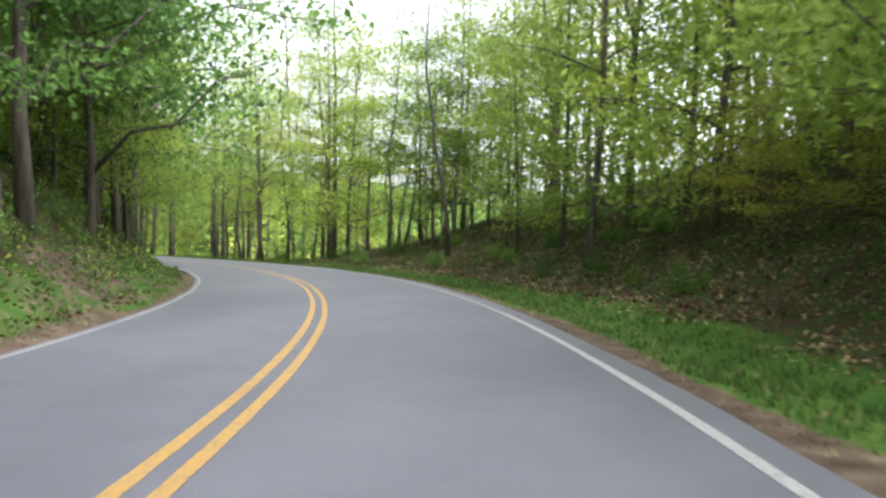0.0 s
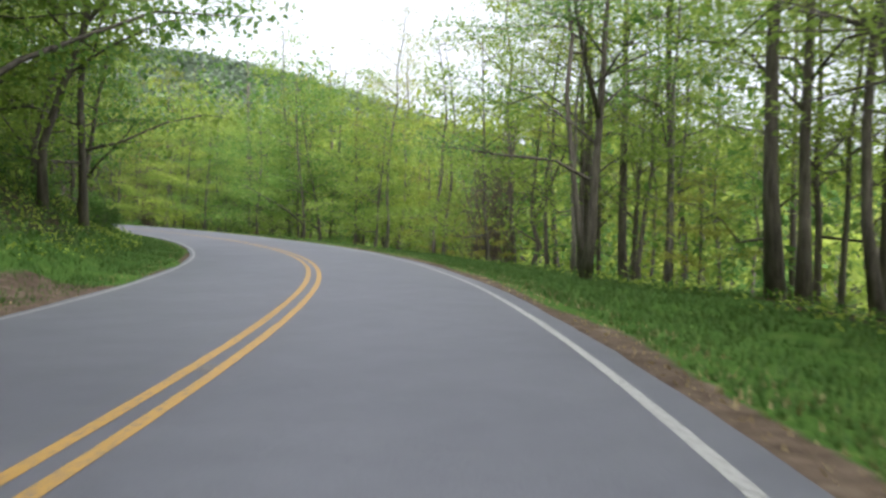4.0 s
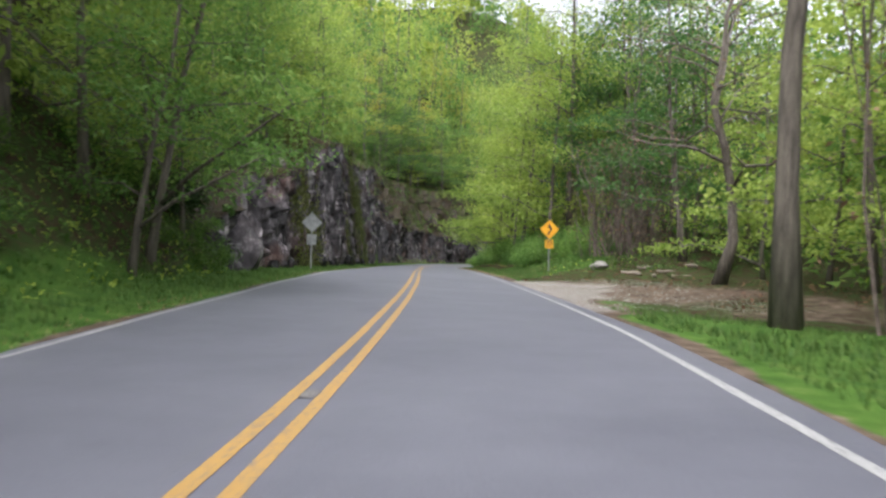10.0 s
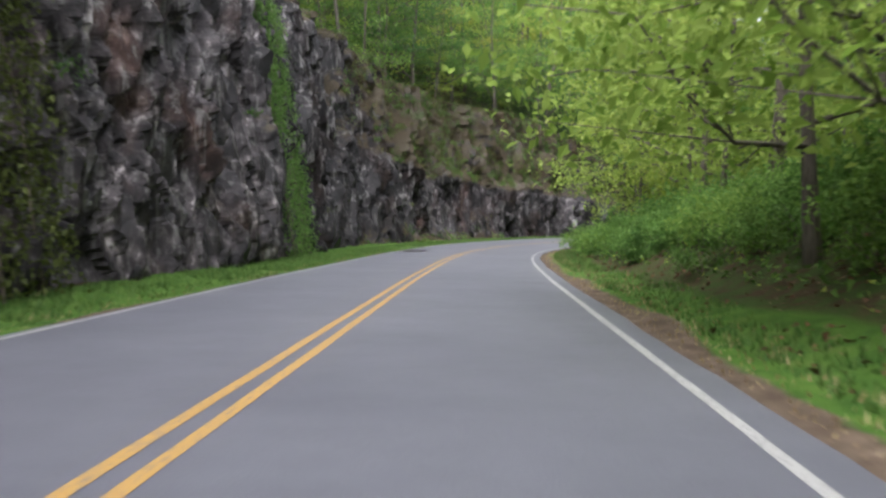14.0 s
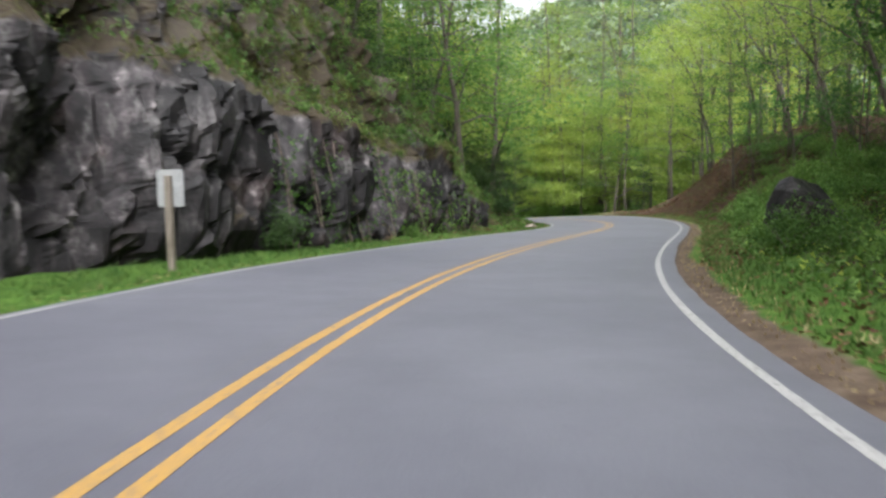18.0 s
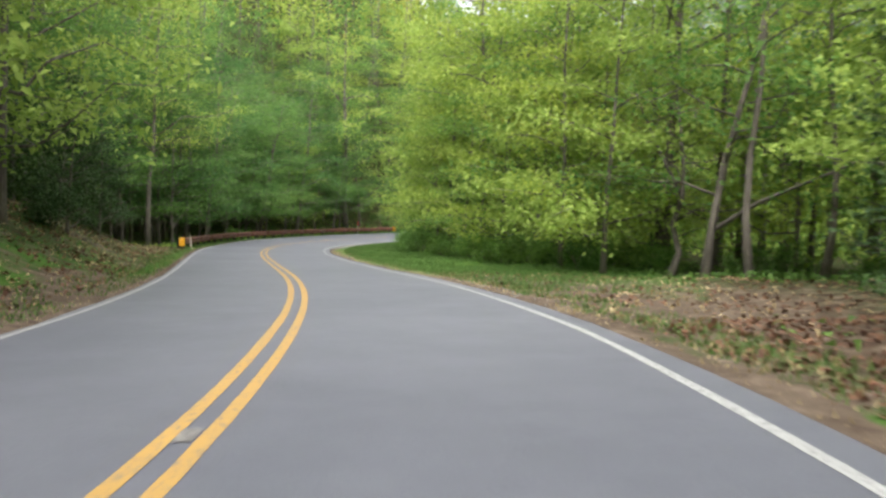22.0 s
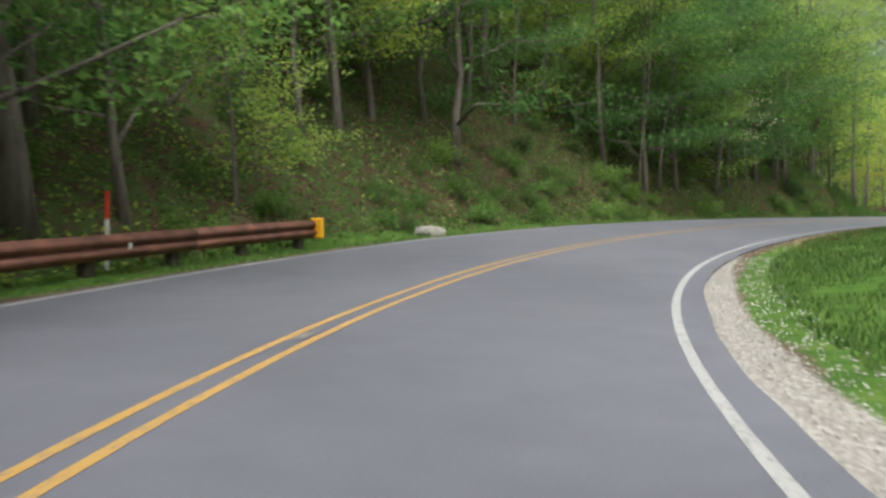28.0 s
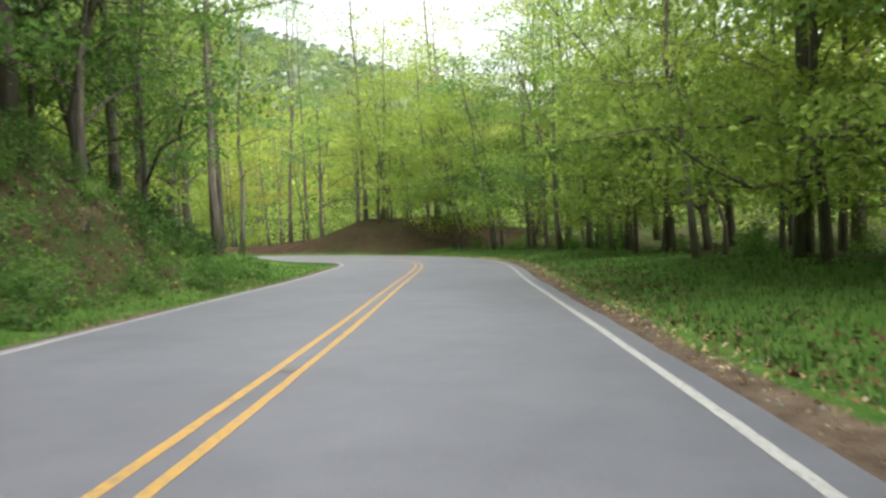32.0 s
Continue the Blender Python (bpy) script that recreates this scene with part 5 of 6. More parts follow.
scatter(-1, 246, 292, 5.0, 18, 60, K[:3] + S_[:2] + [B[1]], gap=2.0)
scatter(-1, 296, 330, 8.0, 18, 44, [B[1], B[2], R_[1], B[3], K[0], R_[1]], gap=2.1)
scatter(-1, 336, 372, 8.0, 18, 30, [K[2], S_[0], K[3], R_[1], K[0]], gap=2.0)
scatter(-1, 344, 372, 6.8, 9.5, 20, [S_[0], S_[1], SHRUB[0]], gap=1.5)
scatter(-1, 372, 428, 13, 22, 40, K[:2] + S_[:2], gap=2.2)
scatter(-1, 428, 526, 7.0, 9.5, 26, [B[0], B[1], S_[0], SHRUB[0]], gap=2.0)
scatter(-1, 428, 590, 8.5, 20, 84, [K[0], K[2], R_[1], B[1], K[3], B[3]], gap=2.1)


def deep_wood():
    """The wood behind the first rows: trunks, and crowns of leaf sprays, in a few meshes."""
    rng = np.random.default_rng(5)
    trunks, crowns = [], {"fresh": [], "mid": [], "yellowish": []}
    for side, u0, u1, count in ((1, 15, 46, 760), (-1, 16, 48, 680)):
        for _ in range(count):
            s, u = rng.uniform(-45, 598), u0 + (u1 - u0) * rng.random() ** 1.3
            d = side * (edge_of(s, side) + u)
            if side < 0 and (58 < s < 108 or 330 < s < 378 or s > 432) and rng.random() < 0.6:
                continue
            p = spot(s, d)
            if not free(p.x, p.y, 3.0) or not clear(p.x, p.y, abs(d) - 2):
                continue
            tall = rng.uniform(15, 24)
            lean = rng.normal(0, 0.6, 2)
            g = np.linspace(0, 1, 4)
            line = np.stack([p.x + lean[0] * g, p.y + lean[1] * g, p.z - 0.4 + tall * 0.95 * g], -1)
            trunks.append(tube(line, rng.uniform(0.13, 0.26) * (1.05 - 0.85 * g), 5))
            n = int(rng.uniform(330, 480))
            h = rng.uniform(0.12, 1.0, n)
            lobes = rng.normal(size=(14, 3)) * np.array([2.3, 2.3, 0.0])
            lob = rng.integers(0, 14, n)
            lobe_h = rng.uniform(0.15, 1.0, 14)
            h = 0.65 * lobe_h[lob] + 0.35 * h
            wide = 0.45 + 0.75 * np.sin(np.clip(h, 0.05, 1) * 2.6)
            at = np.stack([p.x + lean[0] * h, p.y + lean[1] * h, p.z + tall * h], -1) + lobes[lob] * wide[:, None] + rng.normal(size=(n, 3)) * np.array([0.9, 0.9, 0.45])
            crowns[("fresh", "mid", "yellowish")[int(rng.choice(3, p=(0.5, 0.36, 0.14)))]].append(at)
    tagged(new("wood_trunks", mesh_of("wood_trunks", *merge(trunks), M["bark"], True)), "many grey-brown trunks deep in the wood", "woods", kind="stuff")
    for mat, at in crowns.items():
        v, f = leaves(rng, np.concatenate(at), 0.62, 0.42, 0.8, corners=3)
        tagged(new("wood_crowns", mesh_of("wood_crowns", v, f, M[mat])), "dense spring leaves of the wood behind the first trees", "woods", kind="stuff")


deep_wood()


def understorey():
    """Low leafy growth between the trunks, in flat sprays."""
    rng = np.random.default_rng(15)
    spread = {"fresh": [], "mid": []}
    for side, s0, s1, u0, u1, count in ((1, -40, 156, 7, 40, 900), (1, 156, 300, 13, 44, 500), (1, 300, 372, 8, 42, 420), (1, 372, 480, 9, 40, 420), (1, 480, 598, 8, 46, 620),
                                        (-1, -40, 24, 9, 40, 260), (-1, 24, 60, 12, 40, 120), (-1, 60, 150, 11, 46, 620), (-1, 150, 300, 9, 44, 900), (-1, 330, 430, 13, 46, 640), (-1, 430, 598, 10, 48, 1000)):
        s, u = rng.uniform(s0, s1, count), u0 + (u1 - u0) * rng.random(count) ** 1.2
        e = np.interp(s, ST, WL) + LIP_L if side > 0 else np.interp(s, ST, WR) + LIP_R
        p = ground_points(s, side * (e + u))
        tall = rng.uniform(1.5, 7.5, count)
        for q, h in zip(p, tall):
            n = int(10 * h)
            tiers = rng.normal(size=(6, 3)) * np.array([0.8, 0.8, 0]) + np.stack([np.zeros(6), np.zeros(6), rng.uniform(0.08, 1.0, 6) * h], -1)
            spread["fresh" if rng.random() < 0.55 else "mid"].append(q + tiers[rng.integers(0, 6, n)] + rng.normal(size=(n, 3)) * np.array([0.75, 0.75, 0.28]))
    for mat, at in spread.items():
        v, f = leaves(rng, np.concatenate(at), 0.36, 0.24, 0.6, corners=3)
        tagged(new("undergrowth", mesh_of("undergrowth", v, f, M[mat])), "leafy light green undergrowth between the trunks", "undergrowth", kind="stuff")


understorey()


def distant_woods():
    """The forest on the slopes further off: trunks and leaf masses in one mesh."""
    rng = np.random.default_rng(77)
    n = 5400
    x, y = rng.uniform(-620, 230, n), rng.uniform(-210, 470, n)
    s, d = nearest(x, y)
    ok = (np.abs(d) > 42) & (np.abs(d) < 230)
    s, d, x, y = s[ok], d[ok], x[ok], y[ok]
    z = np.interp(s, ST, CZ) + rise(s, d)
    z = z + swell(x, y, d)
    height = rng.uniform(11, 19, len(x))
    for name, sel, mat in (("forest", rng.random(len(x)) < 0.6, "fresh"), ("forest", None, "mid")):
        pick = sel if sel is not None else ~first
        first = pick
        per = 80
        c = np.repeat(np.stack([x, y, z + height * 0.62], -1)[pick], per, 0)
        r = rng.normal(size=(len(c), 3)) * np.array([2.1, 2.1, 0]) + np.stack([0 * c[:, 0], 0 * c[:, 0], np.repeat(height[pick], per) * rng.uniform(-0.38, 0.36, len(c))], -1)
        v, f = leaves(rng, c + r, 1.7, 1.2, 0.9, corners=3)
        ob = new(name, mesh_of(name, v, f, M[mat]))
        tagged(ob, "dense spring forest covering the far slopes", "forest", kind="stuff")
    pieces = [tube([(a, b, q - 1), (a, b, q + h * 0.9)], (0.22, 0.05), 4) for a, b, q, h in zip(x, y, z, height) if 1]
    tagged(new("forest_trunks", mesh_of("forest_trunks", *merge(pieces), M["pale_bark"])), "pale trunks of the far forest", "forest", kind="stuff")


distant_woods()


def mountain_woods():
    rng = np.random.default_rng(78)
    n = 5200
    x, y = rng.normal(-800, 230, n), rng.normal(640, 230, n)
    s, d = nearest(x, y)
    ok = np.abs(d) > 200
    x, y, s, d = x[ok], y[ok], s[ok], d[ok]
    z = np.interp(s, ST, CZ) + rise(s, d) + swell(x, y, d)
    c = np.repeat(np.stack([x, y, z + 6], -1), 18, 0) + rng.normal(size=(len(x) * 18, 3)) * np.array([5, 5, 3.0])
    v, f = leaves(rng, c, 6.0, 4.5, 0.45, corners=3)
    # The mountain's haze is only in the leaf colour.
    tagged(new("mountain_forest", mesh_of("mountain_forest", v, f, M["painted_haze"])), "far mountain forest, haze painted into its grey-green leaves", "forest", kind="stuff")


mountain_woods()


# ---- low plants ----
def carpet(name, label, category, mat, zones, leaf, wide, seed, up=(0.0, 0.35), level=0.8, more=2):
    """Small plants spread over stretches of the ground: side, stations, distances from the edge, how many."""
    rng = np.random.default_rng(seed)
    at = []
    for side, s0, s1, u0, u1, n in zones:
        n = n * more
        s = rng.uniform(s0, s1, n)
        u = rng.uniform(u0, u1, n)
        keep = wave(s, u, 1.6, seed * 1.3) + 0.8 * rng.random(n) > 0.15
        s, u = s[keep], u[keep]
        e = np.interp(s, ST, WL) + LIP_L if side > 0 else np.interp(s, ST, WR) + LIP_R
        p = ground_points(s, side * (e + u))
        p[:, 2] += rng.uniform(*up, len(s)) * (0.6 + 0.4 * wave(s, u, 0.9, seed))
        at.append(p)
    v, f = leaves(rng, np.concatenate(at), leaf, wide, level, corners=3)
    return tagged(new(name, mesh_of(name, v, f, M[mat])), label, category, kind="stuff")


carpet("low_plants", "low green weeds and creepers on the banks", "plants", "weed",
       [(1, -20, 60, 1.2, 8, 9000), (1, 60, 156, 1.8, 8, 12000), (1, 299, 330, 1.0, 6, 3500), (1, 326, 372, 2.2, 9, 500), (1, 372, 420, 1.0, 9, 8000), (1, 408, 480, 1.2, 10, 24000), (1, -20, 60, 0.5, 2.6, 3500), (1, 250, 300, 9, 15, 8000),
        (-1, 0, 54, 3.6, 11, 5500), (-1, 54, 134, 4.4, 12, 8000), (-1, 168, 246, 2.2, 9, 9000), (-1, 246, 292, 1.8, 9, 7000), (-1, 276, 300, 1.4, 8, 5000)] + [(-1, 296, 334, 1.6, 11, 1100), (-1, 292, 318, 1.6, 8, 9000), (-1, 336, 372, 6, 14, 3000), (-1, 430, 525, 5, 15, 6000)],
       0.11, 0.075, 5)
carpet("low_plants", "bright young leaves of low woodland plants", "plants", "fresh",
       [(1, -20, 60, 1.2, 8, 5000), (1, 60, 156, 1.6, 8, 7000), (1, 405, 480, 1.2, 9, 800), (1, 250, 300, 9, 14, 4000), (-1, 168, 246, 2.0, 8, 900), (-1, 246, 292, 1.6, 8, 1800), (-1, 54, 134, 4, 10, 4000), (1, 372, 420, 1.0, 7, 4000)],
       0.105, 0.07, 6)
carpet("fallen_leaves", "dry brown fallen leaves", "leaves", "litter",
       [(1, -20, 60, 0.4, 5, 7000), (1, 290, 372, 0.7, 8, 14000), (1, 406, 478, 0.9, 8, 14000), (-1, 510, 540, 1.2, 9, 3000), (-1, 150, 170, 3, 9, 800), (-1, -5, 54, 2.2, 9, 13000), (-1, 165, 246, 0.7, 4, 2500), (-1, 286, 335, 0.6, 9, 20000), (-1, 335, 350, 0.8, 8, 1500),
        (-1, 430, 480, 0.6, 2.4, 1500), (-1, 246, 286, 0.5, 2.5, 1500), (-1, 54, 130, 5, 12, 2500)],
       0.11, 0.07, 7, (0.0, 0.05), 0.5)

carpet("dry_leaves", "tan dead leaves and straw lying on the banks", "leaves", "straw",
       [(1, 326, 372, 0.7, 6, 3600), (1, 426, 452, 2.2, 8, 3600), (-1, -5, 54, 1.9, 9, 13000), (-1, 330, 350, 0.8, 8, 1200), (1, -10, 56, 0.6, 4, 1500), (-1, 430, 500, 0.2, 0.9, 900)],
       0.11, 0.05, 8, (0.0, 0.06), 0.6)


def blades(name, label, mat, zones, tall, seed):
    rng = np.random.default_rng(seed)
    vs = []
    for side, s0, s1, u0, u1, n in zones:
        n = int(n * 1.5)
        s, u = rng.uniform(s0, s1, n), u0 + (u1 - u0) * rng.random(n) ** 1.2
        limit = tab(GRASS_L if side > 0 else GRASS_R, s, 1)
        keep = (u < limit + 0.5 + 0.4 * wave(s, u, 2.0, 3.0)) & (wave(s, u, 1.2, seed) > -0.55)
        s, u = s[keep], u[keep]
        e = np.interp(s, ST, WL) + LIP_L if side > 0 else np.interp(s, ST, WR) + LIP_R
        p = ground_points(s, side * (e + u), -0.02)
        m = len(p)
        h = tall * rng.uniform(0.5, 1.3, m) * np.clip(0.45 + u * 0.6, 0.45, 1.0) * (1 + 0.2 * wave(s, u, 1.7, 6.0))
        a = rng.uniform(0, 6.28, m)
        w = rng.uniform(0.008, 0.02, m)
        side_v = np.stack([np.cos(a) * w, np.sin(a) * w, 0 * a], -1)
        tip = np.stack([np.cos(a + 1.4) * h * rng.uniform(0.1, 0.7, m), np.sin(a + 1.4) * h * rng.uniform(0.1, 0.7, m), h], -1)
        vs.append(np.stack([p - side_v, p + side_v, p + tip], 1))
    v = np.concatenate(vs).reshape(-1, 3)
    f = np.arange(len(v)).reshape(-1, 3).tolist()
    return tagged(new(name, mesh_of(name, v, f, M[mat])), label, "grass", kind="stuff")


blades("grass", "long fresh green grass on the verges", "grass",
       [(1, -10, 60, 0.1, 0.7, 1500), (1, 60, 158, 0.2, 3, 22000), (1, 156, 300, 0.2, 2.2, 26000), (1, 300, 372, 0.2, 1.4, 6000), (1, 372, 480, 0.2, 2.0, 18000), (1, 480, 525, 0.2, 4, 5000),
        (-1, -5, 60, 0.5, 4, 22000), (-1, 60, 138, 0.6, 7, 52000), (-1, 136, 150, 0.5, 5, 5000), (-1, 166, 190, 0.5, 5.5, 16000), (-1, 186, 292, 0.6, 3.2, 22000), (-1, 292, 340, 0.5, 1.8, 5000), (-1, 340, 372, 0.7, 10, 22000),
        (-1, 372, 430, 0.9, 12, 56000), (-1, 430, 525, 0.7, 6, 34000)], 0.115, 3)
blades("dry_grass", "straw-coloured dry grass along the asphalt edge", "straw",
       [(-1, -5, 135, 0.1, 1.2, 5000), (-1, 168, 380, 0.1, 1.1, 7000), (-1, 425, 525, 0.1, 1.3, 4000), (1, 0, 480, 0.05, 0.6, 5000)], 0.10, 4)


# ---- plants growing on the rock ----
def rock_plants(name, label, mat, tufts, each, leaf, wide, seed, tall):
    rng = np.random.default_rng(seed)
    at, weight = ROCK_AT.reshape(-1, 3), np.clip(ROCK_GREEN.ravel() - 0.3, 0, 1) ** 1.4
    heart = at[rng.choice(len(at), tufts, p=weight / weight.sum())]
    size = rng.uniform(0.4, 1.3, tufts)
    k = np.repeat(np.arange(tufts), each)
    n = len(k)
    p = heart[k] + rng.normal(0, 0.22, (n, 3)) * size[k, None] * np.array([1, 1, 0.5])
    p[:, 2] += rng.uniform(0, tall, n) * size[k]
    v, f = leaves(rng, p, leaf, wide, 1.0, 0.5, corners=3)
    return tagged(new(name, mesh_of(name, v, f, M[mat])), label, "plants", kind="stuff")


rock_plants("rock_plants", "green tufts and creepers growing on the rock ledges", "weed", 900, 50, 0.13, 0.07, 61, 0.35)
rock_plants("rock_plants", "bright green tufts on the rock ledges", "mid", 420, 50, 0.12, 0.06, 63, 0.35)
rock_plants("rock_grass", "dry olive grass hanging from the rock ledges", "ivy", 1500, 36, 0.22, 0.035, 62, 0.3)
for kind, s, u, up, size in ((SHRUB[0], 268, 7.2, 0, 0.8), (SHRUB[1], 276, 6.0, 0, 0.7), (LAUREL, 284, 6.6, 0, 0.8), (LAUREL, 289, 6.2, 0, 0.9), (EVERGREEN, 280, 8.4, 0, 0.8), (EVERGREEN, 274, 9.2, 0, 0.9), (LAUREL, 294, 5.4, 0, 0.9)):
    plant(kind, s, edge_of(s, 1) + u, size, 6, 1.0, check=False)


# ---- guard rail ----
def guardrail(s0, s1):
    rail = thing("guardrail", Matrix(), "rusty steel guardrail on dark posts beside the road", "guardrail")

    def line(s):
        return edge_l(s) + 0.95

    section = [(x, h - 0.12) for x, h in ((-.04, .30), (-.04, .33), (.045, .37), (.045, .43), (-.035, .47), (-.035, .50), (.045, .54), (.045, .60), (-.04, .64), (-.04, .67))]
    step = (s1 - s0) / 13
    for k in range(13):
        a = s0 + k * step
        st = np.linspace(a, a + step + 0.12, 6)
        v, q, c = [], [], len(section)
        for i, s in enumerate(st):
            for off, h in section:
                p = spot(s, line(s) + 0.10 - off - (0.006 if k % 2 else 0))
                v.append((p.x, p.y, float(np.interp(s, ST, CZ)) + math.sin(float(np.interp(s, ST, CB))) * line(s) + h))
        for i in range(len(st) - 1):
            q += [(i * c + j, i * c + j + 1, (i + 1) * c + j + 1, (i + 1) * c + j) for j in range(c - 1)]
        me = mesh_of("rail_beam", v, q, M["rust"], True)
        ob = part_mesh("rail_beam", me, rail)
        solid = ob.modifiers.new("thickness", "SOLIDIFY")
        solid.thickness = 0.012
    post_bm = box((0.16, 0.19, 1.15), (0, 0, -0.05), 0.012)
    post_me = bpy.data.meshes.new("rail_post")
    post_bm.to_mesh(post_me)
    post_bm.free()
    post_me.materials.append(M["post"])
    n = 27
    for k in range(n):
        s = s0 + 0.35 + (s1 - s0 - 0.7) * k / (n - 1)
        p = spot(s, line(s) + 0.24)
        z = float(np.interp(s, ST, CZ)) + math.sin(float(np.interp(s, ST, CB))) * line(s)
        part_mesh("rail_post", post_me, rail).matrix_basis = Matrix.Translation((p.x, p.y, z)) @ pose(0, 0, 0, 0, rnd.uniform(-2, 2), heading(s))
    for k, s in enumerate((s0 - 0.08, s1 + 0.12)):
        p = spot(s, line(s) + 0.06)
        z = float(np.interp(s, ST, CZ)) + math.sin(float(np.interp(s, ST, CB))) * line(s)
        bm = box((0.30, 0.10, 0.44), (0, 0, 0.37), 0.03)
        part("end_plate", bm, M["sign_yellow"], rail, "yellow reflective end plate").matrix_basis = Matrix.Translation((p.x, p.y, z)) @ pose(0, 0, 0, 0, 0, heading(s))
    for k in range(7):
        s = s0 + 4 + k * (s1 - s0 - 6) / 6.5
        p = spot(s, line(s) + 0.01)
        z = float(np.interp(s, ST, CZ)) + math.sin(float(np.interp(s, ST, CB))) * line(s)
        part("reflector", box((0.012, 0.06, 0.09), (0, 0, 0.365), 0.004), M["white_plastic"], rail, "small pale reflector").matrix_basis = Matrix.Translation((p.x, p.y, z)) @ pose(0, 0, 0, 0, 0, heading(s))
    return rail


RAIL_A, RAIL_B = 369.8, 419.5
guardrail(RAIL_A, RAIL_B)
p_ = spot(371.3, edge_l(371.3) + 0.62)
stick = thing("fallen_branch", Matrix.Translation(p_) @ pose(0, 0, 0, 0, 0, heading(371.3)), "bleached broken branch leaning on the guardrail", "branch")
part_mesh("branch", mesh_of("branch", *tube([(0.0, -0.5, 0.0), (-0.12, 0.1, 0.32), (-0.22, 0.6, 0.62), (-0.28, 0.8, 0.80)], (0.035, 0.03, 0.022, 0.012), 6), M["timber"], True), stick)


def flat(points, thick, z0=0.0):
    """A flat plate of the given outline (x, z), facing -y."""
    bm = bmesh.new()
    vs = [bm.verts.new((x, z0, z)) for x, z in points]
    f = bm.faces.new(vs)
    r = bmesh.ops.extrude_face_region(bm, geom=[f])
    bmesh.ops.translate(bm, verts=[v for v in r["geom"] if isinstance(v, bmesh.types.BMVert)], vec=(0, thick, 0))
    bmesh.ops.recalc_face_normals(bm, faces=bm.faces)
    return bm


def rounded(corners, r, n=3):
    """An outline with its corners rounded."""
    out, m = [], len(corners)
    for i in range(m):
        a, b, c = (Vector(corners[(i + k) % m]) for k in (-1, 0, 1))
        p, q = b + (a - b).normalized() * r, b + (c - b).normalized() * r
        for k in range(n + 1):
            t = k / n
            out.append(tuple((1 - t) ** 2 * p + 2 * t * (1 - t) * b + t * t * q))
    return out


def lettering(text, size, parent, at, mat):
    cu = bpy.data.curves.new("lettering", "FONT")
    cu.body, cu.size, cu.align_x, cu.align_y, cu.extrude, cu.offset = text, size, "CENTER", "CENTER", 0.0015, size * 0.02
    tmp = new("lettering", cu)
    me = bpy.data.meshes.new_from_object(tmp.evaluated_get(bpy.context.evaluated_depsgraph_get()))
    bpy.data.objects.remove(tmp)
    me.materials.clear()
    me.materials.append(mat)
    ob = part_mesh("lettering", me, parent)
    ob.matrix_basis = Matrix.Translation(at) @ pose(0, 0, 0, 90, 0, 0)
    return ob


def post_of(parent, height, mat="steel", size=(0.06, 0.035)):
    part("post", box((size[0], size[1], height + 0.4), (0, 0.03, height / 2 - 0.2), 0.006), M[mat], parent)


def bend_sign(s, d, centre):
    m = Matrix.Translation(spot(s, d)) @ pose(0, 0, 0, 0, 0, heading(s))
    sign = thing("winding_road_sign", m, "yellow diamond winding road warning sign with 35 speed plate", "road sign")
    post_of(sign, centre + 0.45)
    r = 0.44
    panel = part("panel", flat(rounded([(0, centre - r), (r, centre), (0, centre + r), (-r, centre)], 0.05), 0.006), M["sign_yellow"], sign, "yellow diamond panel")
    g = np.linspace(0, 1, 26)
    cx = 0.07 * np.sin(g * 2 * math.pi * 1.02 + math.pi * 0.05) * -1 + 0.015
    cz = centre - 0.26 + g * 0.34
    tx, tz = np.gradient(cx), np.gradient(cz)
    ln = np.hypot(tx, tz)
    nx, nz = -tz / ln * 0.036, tx / ln * 0.036
    out = [(cx[i] + nx[i], cz[i] + nz[i]) for i in range(26)] + [(cx[i] - nx[i], cz[i] - nz[i]) for i in range(25, -1, -1)]
    bm = bmesh.new()
    vs = [bm.verts.new((x, -0.003, z)) for x, z in out]
    for i in range(25):
        bm.faces.new((vs[i], vs[i + 1], vs[50 - i], vs[51 - i]))
    hx, hz = cx[-1], cz[-1]
    bm.faces.new([bm.verts.new((x, -0.003, z)) for x, z in ((hx - 0.105, hz - 0.02), (hx, hz + 0.18), (hx + 0.105, hz - 0.02))])
    part("arrow", bm, M["sign_black"], panel, "black winding arrow")
    low = centre - r - 0.24
    plate = part("speed_plate", flat(rounded([(-.19, low - .2), (.19, low - .2), (.19, low + .2), (-.19, low + .2)], 0.04), 0.006), M["sign_yellow"], sign, "square yellow speed plate")
    lettering("35", 0.30, plate, (0, -0.004, low + 0.05), M["sign_black"])
    lettering("M.P.H.", 0.10, plate, (0, -0.004, low - 0.13), M["sign_black"])
    return sign


SIGN_S, SIGN_D = 171.0, -6.05
bend_sign(SIGN_S, SIGN_D, 1.95)


def sign_back(s, d, centre, shape):
    m = Matrix.Translation(spot(s, d)) @ pose(0, 0, 0, 0, 0, heading(s))
    if shape == "diamond":
        sign = thing("warning_sign", m, "grey bare metal back of a diamond road sign", "road sign")
        post_of(sign, centre + 0.45)
        r = 0.43
        part("panel", flat(rounded([(0, centre - r), (r, centre), (0, centre + r), (-r, centre)], 0.05), 0.006, 0.06), M["steel"], sign)
        low = centre - r - 0.28
        part("speed_plate", flat(rounded([(-.2, low - .22), (.2, low - .22), (.2, low + .22), (-.2, low + .22)], 0.04), 0.006, 0.06), M["steel"], sign)
    else:
        sign = thing("small_sign", m, "pale back of a small road sign on a timber post", "road sign")
        post_of(sign, centre + 0.2, "timber", (0.10, 0.10))
        part("panel", flat(rounded([(-.23, centre - .30), (.23, centre - .30), (.23, centre + .30), (-.23, centre + .30)], 0.04), 0.006, 0.09), M["sheet"], sign)
    return sign


